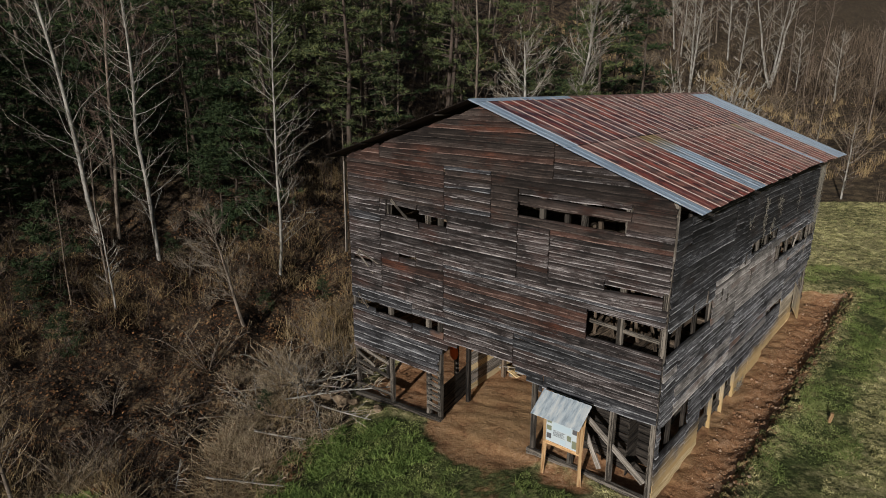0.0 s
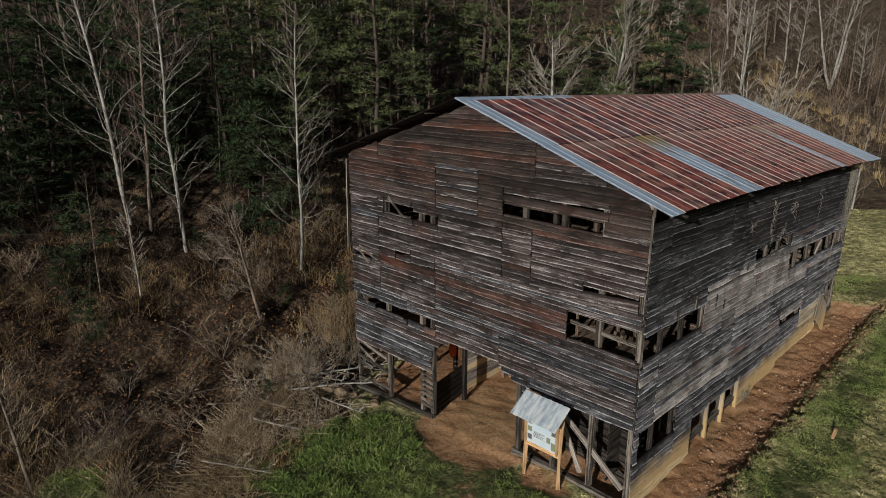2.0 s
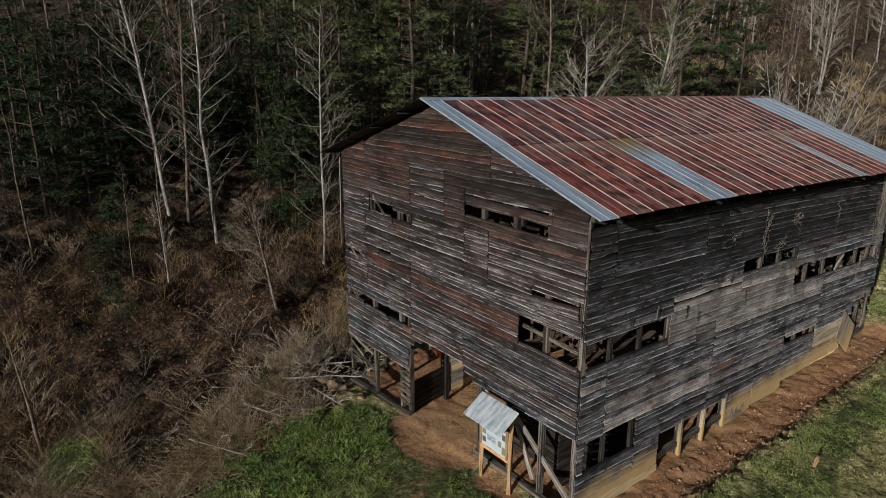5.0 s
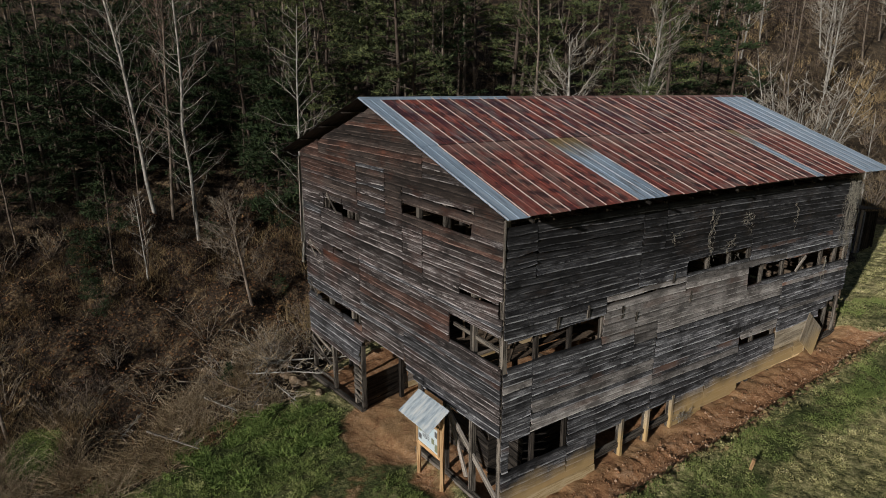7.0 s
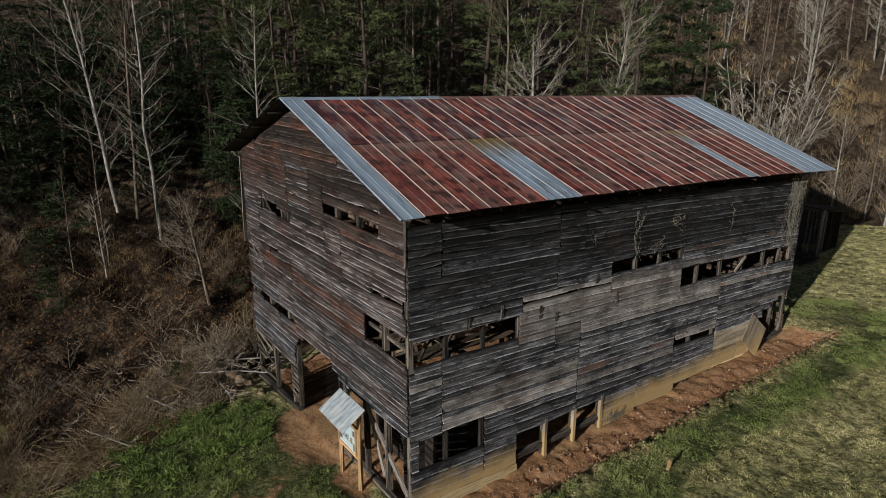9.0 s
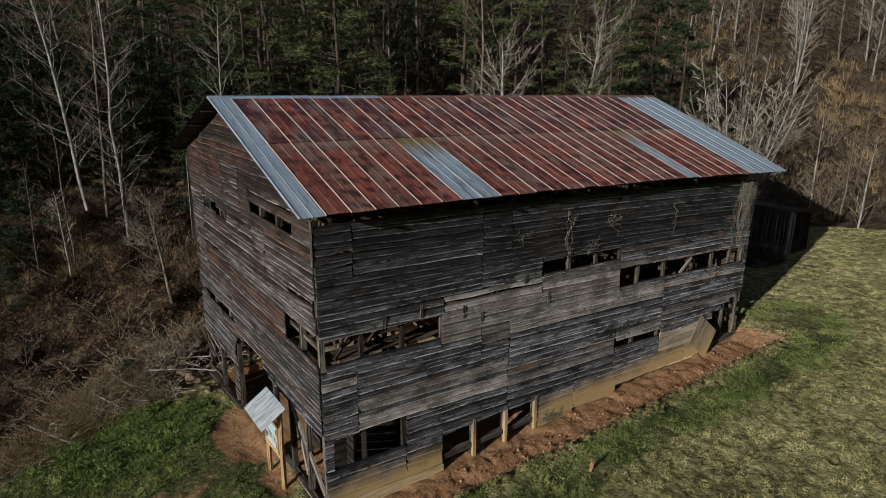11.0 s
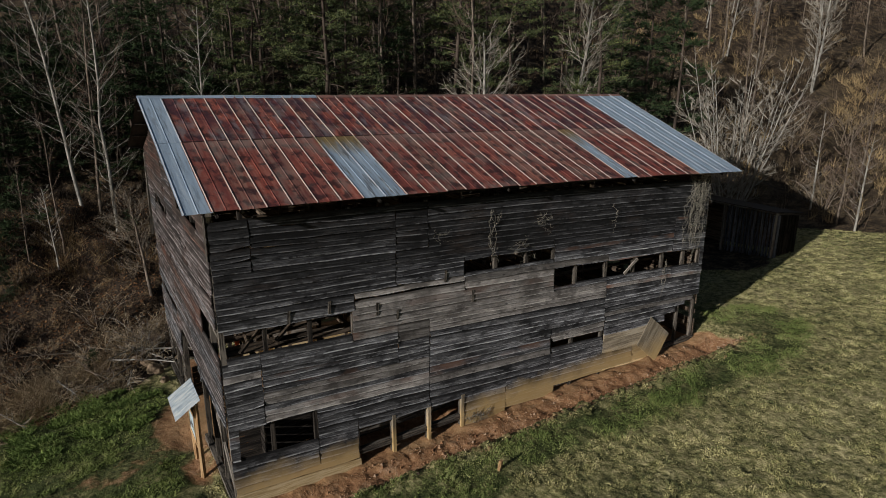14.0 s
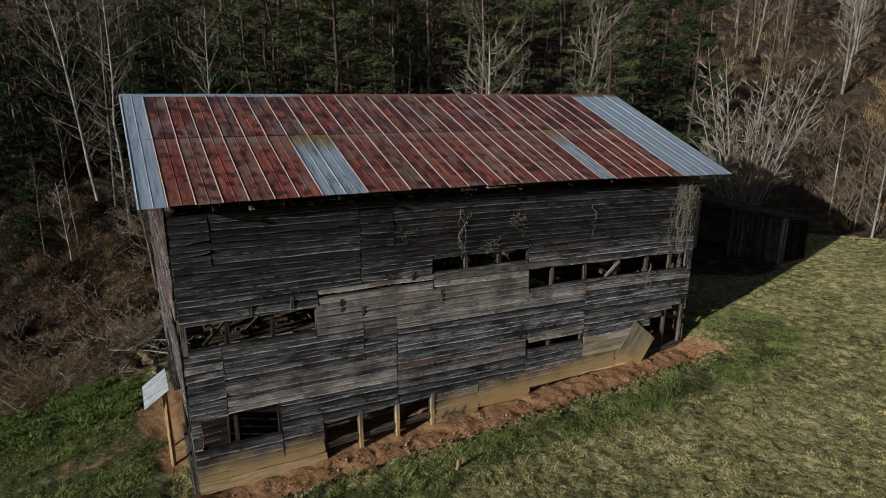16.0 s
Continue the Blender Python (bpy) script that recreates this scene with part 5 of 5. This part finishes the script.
def stems(n, keep, box, seed, height, per=7, spread=0.35, radius=0.006, twigs=3, sides=3):
    """Clumps of thin upright stems with side twigs, as corners and faces."""
    g = np.random.default_rng(seed)
    pts = np.array(scatter(n, *box, keep, seed))
    m = len(pts)
    root = np.repeat(pts, per, axis=0) + g.normal(0, 0.14, (m * per, 2))
    z = ground_z(root[:, 0], root[:, 1])
    a = g.uniform(0, 6.283, m * per)
    h = g.uniform(*height, m * per) * np.repeat(g.uniform(0.6, 1.2, m), per)
    lean = np.abs(g.normal(0, spread, m * per))
    top = np.c_[np.cos(a) * lean * h, np.sin(a) * lean * h, h]
    t = np.array([0, 0.5, 1.0])[None, :, None]
    droop = np.where(g.random(m * per) < 0.3, -0.35, 0.08)[:, None] * h[:, None]
    p = np.c_[root, z - 0.05][:, None] + top[:, None] * t + (np.c_[np.zeros((m * per, 2)), droop])[:, None] * t**2 + g.normal(0, 0.035, (m * per, 3, 3)) * t
    r = radius * g.uniform(0.6, 1.5, (m * per, 1)) * np.array([1.0, 0.75, 0.35])
    out = [tubes(p, r, sides)]
    if twigs:
        c = g.uniform(0.3, 1, (m * per, twigs, 1))
        s = p[:, :1] + (p[:, 2:] - p[:, :1]) * c
        w = (top / h[:, None])[:, None] * 0.6 + g.normal(0, 0.6, (m * per, twigs, 3))
        e = s + w * (h[:, None, None] * g.uniform(0.12, 0.34, (m * per, twigs, 1)))
        q = np.stack([s, e], 2).reshape(-1, 2, 3)
        out.append(tubes(q, np.tile([[radius * 0.6, radius * 0.3]], (len(q), 1)), 3))
    return out


def brush_here(x, y):
    hollow = math.hypot(x + 11.1, y + 7.2) < 0.85 or math.hypot((x + 12.6) / 2.1, (y + 9.2) / 0.85) < 1
    return in_wood(x, y, 0.3) and not hollow and math.hypot(x + 10.6, y + 0.6) > 1.3


HAZE = stuff_mat("understorey_twigs", (0.035, 0.025, 0.02), (0.085, 0.063, 0.05), (0.17, 0.13, 0.10))
tagged(new("brush", joined("brush", stems(400, lambda x, y: in_wood(x, y) and x < -20, (-48, -20, -24, 30), 508, (1.6, 5.0), 4, 0.25, 0.010, 5), HAZE)), "grey-brown leafless understorey of the wood", "brush", kind="stuff")
NEARWOOD = (-27, -6.5, -15, 24)
patchy = lambda lim, s: (lambda x, y: brush_here(x, y) and noise.noise((x * s, y * s, 3.3)) > lim)
tagged(new("brush", joined("brush", stems(640, patchy(0.02, 0.4), NEARWOOD, 501, (0.3, 1.3), 8, 0.6, 0.007), M_TWIG)), "tangled brown leafless brush on the gully slope", "brush", kind="stuff")
tagged(new("brush", joined("brush", stems(800, brush_here, (-40, 32, 22, 90), 502, (0.8, 2.6), 8, 0.4, 0.014, 2), M_TWIG)), "brown leafless brush along the meadow edge", "brush", kind="stuff")
tagged(new("dry_grass", joined("dry_grass", stems(900, patchy(0.0, 0.25), NEARWOOD, 503, (0.35, 0.9), 12, 0.7, 0.008, 0), M_GOLD)), "clumps of tall dry golden grass", "dry grass", kind="stuff")
tagged(new("dry_grass", joined("dry_grass", stems(500, patchy(0.0, 0.12), (-36, 16, 36, 72), 504, (0.4, 1.1), 12, 0.5, 0.013, 0), M_GOLD)), "golden dry grass on the hillside", "dry grass", kind="stuff")

tagged(new("brush", joined("brush", stems(800, brush_here, (-16, 55, 60, 140), 509, (1.4, 3.8), 7, 0.4, 0.026, 2), M_TWIG)), "brown leafless brush high on the far hillside", "brush", kind="stuff")


def weeds_here(x, y):
    return brush_here(x, y) and noise.noise((x * 0.55, y * 0.55, 7.7)) > 0.08


M_WEED = stuff_mat("dead_weeds", (0.065, 0.046, 0.03), (0.21, 0.155, 0.1), (0.45, 0.36, 0.245), (0.62, 0.53, 0.39))
tagged(new("dead_weeds", joined("dead_weeds", stems(460, weeds_here, (-16, -7.0, -13, 0.5), 505, (0.35, 0.9), 12, 1.1, 0.006, 1), M_WEED)), "matted dead weeds and canes at the gully edge", "weeds", kind="stuff")
def gully_edge(x, y):
    """The matted strip between the green bank and the gully."""
    return brush_here(x, y) and -3.6 < x - float(wood_edge(y)) < -0.2 and noise.noise((x * 0.6, y * 0.6, 5.5)) > -0.2


M_MAT = stuff_mat("lying_straw", (0.12, 0.085, 0.052), (0.34, 0.255, 0.15), (0.55, 0.45, 0.30))
tagged(new("dead_weeds", joined("dead_weeds", stems(330, gully_edge, (-17, -6.5, -13, 0.0), 512, (0.12, 0.42), 26, 2.4, 0.006, 0), M_MAT)), "pale lying straw matted along the gully edge", "weeds", kind="stuff")
tagged(new("dry_grass", joined("dry_grass", stems(150, brush_here, (-17, -12.2, 1.0, 9.0), 506, (0.5, 1.3), 16, 0.4, 0.007, 0), M_GOLD)), "tall golden grass beside the barn", "dry grass", kind="stuff")


in_gold = lambda x, y: math.hypot((x + 16.3) / 4.2, (y - 60.8) / 4) + 1.1 * noise.noise((x * 0.25, y * 0.25, 2.2)) < 1
tagged(new("dry_grass", joined("dry_grass", stems(190, in_gold, (-34, -6, 50, 76), 507, (0.3, 0.9), 12, 0.9, 0.022, 0), M_STRAW)), "sunlit golden grass high on the hillside", "dry grass", kind="stuff")


def blades(n, keep, box, seed, size, wide, flat=0.5, tuft=0.0):
    """Separate upright blades, a triangle each; tuft: how much taller they stand in clumps."""
    g = np.random.default_rng(seed)
    x, y = g.uniform(box[0], box[1], n), g.uniform(box[2], box[3], n)
    ok = keep(x, y, g)
    x, y = x[ok], y[ok]
    n = len(x)
    z = ground_z(x, y) + bumps(x, y)
    a = g.uniform(0, 6.283, n)
    h = g.uniform(*size, n)
    if tuft:
        clump = np.array([noise.noise((p * 2.6, q * 2.6, 3.7)) + 0.4 * noise.noise((p * 0.7, q * 0.7, 8.7)) for p, q in zip(x, y)])
        h = h * (0.6 + tuft * np.clip(clump + 0.1, 0, 0.6) / 0.6)
    d = np.c_[g.normal(0, flat, (n, 2)), np.ones(n)] * h[:, None]
    c = np.c_[np.cos(a), np.sin(a), np.zeros(n)] * wide * g.uniform(0.6, 1.4, (n, 1))
    root = np.c_[x, y, z - 0.01]
    v = np.stack([root - c, root + c, root + d], 1).reshape(-1, 3)
    return v, np.arange(len(v)).reshape(-1, 3)


def meadow_keep(x, y, g):
    clay, litter, lush = shares(x, y)
    lump = np.array([noise.noise((a * 2.6, b * 2.6, 3.7)) + 0.5 * noise.noise((a * 0.5, b * 0.5, 9.1)) for a, b in zip(x, y)])
    return (clay < 0.35) & (litter < 0.5) & (lush < 0.5) & (lump + g.normal(0, 0.2, len(x)) > -0.28)


def lush_keep(x, y, g):
    clay, litter, lush = shares(x, y)
    some = (lush > 0.3) & (clay < 0.3)
    lump = np.array([noise.noise((a * 1.1, b * 1.1, 4.4)) if s else -9 for a, b, s in zip(x, y, some)])
    return some & (lush + 0.9 * lump + g.normal(0, 0.16, len(x)) > 0.5)


tagged(new("grass", mesh_of("grass", *blades(1000000, meadow_keep, (-7, 17, -10, 38), 601, (0.02, 0.05), 0.017, 1.0, 1.5), M_GRASS)), "short winter meadow grass in green and straw tufts", "grass", kind="stuff")
tagged(new("lush_grass", mesh_of("lush_grass", *blades(1000000, lush_keep, (-15.5, 6, -11, 23), 602, (0.025, 0.08), 0.014, 0.9, 1.6), M_LUSH)), "thick green grass in front of the barn", "grass", kind="stuff")


def weed_keep(x, y, g):
    clay, litter, lush = shares(x, y)
    lump = np.array([noise.noise((a * 1.5, b * 1.5, 6.1)) for a, b in zip(x, y)])
    return (lush > 0.62) & (clay < 0.3) & (lump + g.normal(0, 0.08, len(x)) > 0.12)


M_LEAFY = stuff_mat("green_weeds", (0.05, 0.085, 0.022), (0.14, 0.205, 0.055), (0.27, 0.34, 0.10), patch=0.5)
tagged(new("green_weeds", mesh_of("green_weeds", *blades(90000, weed_keep, (-11.5, -4.5, -7.5, 0.2), 603, (0.06, 0.17), 0.032, 0.9), M_LEAFY)), "clumps of broad-leaved green weeds on the bank", "weeds", kind="stuff")


def strewn_leaves(n, box, seed):
    g = np.random.default_rng(seed)
    pts = np.array(scatter(n, *box, brush_here, seed))
    n = len(pts)
    z = ground_z(pts[:, 0], pts[:, 1]) + bumps(pts[:, 0], pts[:, 1]) + g.uniform(0.005, 0.05, n)
    a, s = g.uniform(0, 6.283, n), g.uniform(0.04, 0.085, n)
    u = np.c_[np.cos(a), np.sin(a), g.normal(0, 0.4, n)] * s[:, None]
    w = np.c_[-np.sin(a), np.cos(a), g.normal(0, 0.4, n)] * s[:, None] * 0.6
    c = np.c_[pts, z]
    v = np.stack([c - u, c - w, c + u, c + w], 1).reshape(-1, 3)
    return v, np.arange(4 * n).reshape(-1, 4)


tagged(new("leaf_litter", mesh_of("leaf_litter", *strewn_leaves(26000, (-27, -7, -15, 14), 611), M_LEAF)), "brown fallen leaves strewn over the slope", "leaves", kind="stuff")

# fallen limbs by the gully, stones by the corner of the barn
rng = random.Random(51)
for k in range(26):
    x, y = rng.uniform(-15.5, -10.6), rng.uniform(-6.0, -0.6)
    if x > float(wood_edge(y)) - 0.6:
        x -= 1.2
    h = rng.uniform(1.4, 3.2)
    bare_tree("fallen_branch", "bare fallen branch lying at the gully edge", 701 + k, planted(x, y, -0.1 - 0.01 * k), M_BIRCH if k % 2 else M_BARK, M_CANE if k % 3 else M_DARKTWIG, 0.0, (0, 0), height=h, radius=0.02, first=0.25, limbs=11, reach=0.35, subs=3, twigs=2)
    ob = [o for o in bpy.data.objects if o.name.startswith("fallen_branch")][-1]
    tagged(ob, category="branch", group="fallen branches")
    ob.rotation_mode = "XYZ"
    ob.rotation_euler = Euler((radians(84 + rng.uniform(-6, 4)), 0, rng.uniform(0.6, 2.6) if k % 4 else rng.uniform(0, 6.3)))


# broken boards heaped inside the doorway
HEAP = (-6.75, 3.8)
heap = thing("board_heap", "heap of broken pale boards on the clay floor", "rubble", (HEAP[0], HEAP[1], gz(*HEAP)))
for k in range(9):
    a, r = rng.uniform(0, 6.28), rng.uniform(0.2, 0.55)
    timber("broken_board", (-r * math.cos(a), -r * math.sin(a), 0.03 + 0.03 * k), (r * math.cos(a), r * math.sin(a), 0.05 + 0.04 * k + rng.uniform(0, 0.12)), 0.14, 0.03, (M_PALE, M_TRIM, M_MUDDY)[k % 3], heap)


def rock(name, seed, size):
    bm = bmesh.new()
    bmesh.ops.create_icosphere(bm, subdivisions=2, radius=1)
    off = Vector((seed * 3.1, seed * 1.7, 0))
    for v in bm.verts:
        v.co *= 1 + 0.42 * noise.noise(v.co * 1.3 + off)
        v.co = Vector((v.co.x * size[0], v.co.y * size[1], v.co.z * size[2]))
    me = bpy.data.meshes.new(name)
    bm.to_mesh(me)
    bm.free()
    me.materials.append(M_STONE)
    return me


for k, (x, y, s) in enumerate(((-10.9, -0.75, 0.32), (-10.4, -0.6, 0.2), (-9.3, -0.5, 0.2), (-11.5, -0.9, 0.28), (-11.2, -0.3, 0.22), (-12.1, -1.2, 0.24))):
    st = tagged(new("rock", rock("rock", k, (s, s * 0.8, s * 0.6))), "rough tan fieldstone by the barn sill", "rock", "sill stones")
    st.location, st.rotation_euler = (x, y, gz(x, y) + s * 0.3), (0, 0, k * 1.3)
for k in range(16):
    x, y, s = 1.45 + rng.uniform(-0.35, 0.5), rng.uniform(0.5, 18), rng.uniform(0.04, 0.1)
    st = tagged(new("rock", rock("rock", 20 + k, (s, s * 0.8, s * 0.6))), "pale stone turned up with the clay", "rock", "dug-up stones")
    st.location, st.rotation_euler = (x, y, gz(x, y) + s * 0.3), (0, 0, k * 2.1)
st = thing("stake", "short broken pale stump in the grass", "stump", planted(2.92, 6.0, 0.05))
timber("wood", (0, 0, 0), (0.05, 0.02, 0.34), 0.09, 0.08, M_TAN, st)


def clods(n, seed):
    """Loose lumps of clay along the dug strip."""
    g = np.random.default_rng(seed)
    x, y = np.where(g.random(n) < 0.5, g.normal(1.4, 0.2, n), g.uniform(0.25, 1.8, n)), g.uniform(-0.6, 18.0, n)
    z = ground_z(x, y) + bumps(x, y)
    s = g.uniform(0.008, 0.026, n) * np.where(g.random(n) < 0.07, 2.4, 1)
    octa = np.array([(1, 0, 0), (0, 1, 0), (-1, 0, 0), (0, -1, 0), (0, 0, 1), (0, 0, -1)], float)
    v = octa[None] * s[:, None, None] * g.uniform(0.6, 1.3, (n, 6, 1)) + np.c_[x, y, z + s * 0.2][:, None]
    f = np.array([(0, 1, 4), (1, 2, 4), (2, 3, 4), (3, 0, 4), (1, 0, 5), (2, 1, 5), (3, 2, 5), (0, 3, 5)])
    return v.reshape(-1, 3), (f[None] + 6 * np.arange(n)[:, None, None]).reshape(-1, 3)


def sods(n, seed):
    """Torn clumps of turf along the edge of the digging."""
    g = np.random.default_rng(seed)
    y = g.uniform(-0.5, 18.5, n)
    x = np.interp(y, [0, 6, 12, 17], [1.25, 1.5, 1.65, 1.6]) + np.abs(g.normal(0, 0.25, n))
    z = ground_z(x, y) + bumps(x, y)
    s = g.uniform(0.025, 0.075, n)
    a = np.linspace(0, 6.283, 8)[:-1]
    ring = np.stack([np.cos(a), np.sin(a), 0 * a], -1)[None] * g.uniform(0.7, 1.4, (n, 7, 1)) * s[:, None, None] * np.array([1, 1.5, 1])
    low, high = ring + [0, 0, -0.04], ring * 0.6 + np.array([0, 0, 1]) * (s * g.uniform(0.5, 1.2, n))[:, None, None]
    v = np.concatenate([low, high], 1) + np.c_[x, y, z][:, None] + g.normal(0, 0.25, (n, 14, 3)) * s[:, None, None]
    i = np.arange(7)
    f = np.concatenate([np.stack([i, (i + 1) % 7, 7 + (i + 1) % 7], -1), np.stack([i, 7 + (i + 1) % 7, 7 + i], -1), [(7, 7 + k, 8 + k) for k in range(1, 6)]])
    return v.reshape(-1, 3), (f[None] + 14 * np.arange(n)[:, None, None]).reshape(-1, 3)


M_SOD = stuff_mat("torn_turf", (0.05, 0.062, 0.022), (0.13, 0.12, 0.05), (0.30, 0.2, 0.11), patch=0.2)
tagged(new("turf_clumps", mesh_of("turf_clumps", *sods(650, 622), M_SOD)), "torn clumps of turf along the dug strip", "turf", kind="stuff")
tagged(new("clay_clods", mesh_of("clay_clods", *clods(5200, 621), M_CLOD)), "loose red clay clods along the dug strip", "clods", kind="stuff")


# dry vines on the long wall
M_VINE = twig_bark("dry_vine", (0.12, 0.112, 0.095), (0.40, 0.375, 0.32))


def vine(label, y0, y1, z0, z1, n, seed, size=1.0):
    """Wandering strands that hang over the boards between y0 and y1, with short curling side shoots."""
    g = np.random.default_rng(seed)
    ob = thing("vine", label, "vine")
    lines, shoots = [], []
    for _ in range(n):
        k, c = 16, (y0 + y1) / 2
        top, foot = z1 - (z1 - z0) * 0.25 * g.random() ** 2, z0 + (z1 - z0) * 0.75 * g.random() ** 1.6
        y, way = g.uniform(y0, y1), g.normal(0, 0.05)
        p = np.zeros((k, 3))
        for i in range(k):
            way = 0.72 * way + g.normal(0, 0.045 * size) - 0.05 * (y - c) / max(0.3, y1 - y0)
            y += way
            f = i / (k - 1)
            p[i] = 0.075 + 0.07 * g.random(), y, top + (foot - top) * f + g.normal(0, 0.03) + sag(y)
        r = g.uniform(0.0025, 0.006)
        lines.append((p, np.linspace(r, r * 0.5, k)))
        for _ in range(3):
            a = p[int((k - 1) * g.random() ** 2)]
            d = g.normal(0, 0.06 * size, (4, 3)) * [0.25, 1, 1]
            d[0] = 0
            q = a + np.cumsum(d, 0)
            q[:, 0] = np.clip(q[:, 0], 0.07, 0.24)
            shoots.append((q, np.linspace(0.004, 0.002, 4)))
    tagged(part("tangle", joined("tangle", [pack(lines, 3), pack(shoots, 3)], M_VINE), ob), kind="stuff")
    return ob


vine("tangle of dry grey vines over the far corner", 15.9, 17.0, 4.4, 7.15, 64, 631, 1.1)
vine("dry vines trailing over the open strip at the far corner", 16.2, 16.8, 3.4, 6.0, 9, 639, 0.8)
vine("dry vine climbing the long wall", 7.5, 7.8, 4.8, 6.6, 6, 632, 0.6)
vine("dry vine climbing the long wall", 9.3, 9.75, 5.6, 6.35, 5, 633, 0.9)
vine("thin dry vine climbing the long wall", 12.3, 12.45, 5.4, 6.5, 2, 634, 0.5)
vine("thin looping vine on the long wall", 5.9, 6.3, 5.7, 6.2, 2, 635, 0.8)
vine("dry vine crossing the open strip", 8.3, 9.1, 4.8, 5.6, 4, 636, 1.2)
vine("thin dry vine hanging on the far boards", 14.9, 15.1, 2.9, 4.3, 3, 637, 0.5)
vine("dry roots at the foot of the wall", 7.0, 7.5, -0.1, 0.35, 12, 638, 1.5)
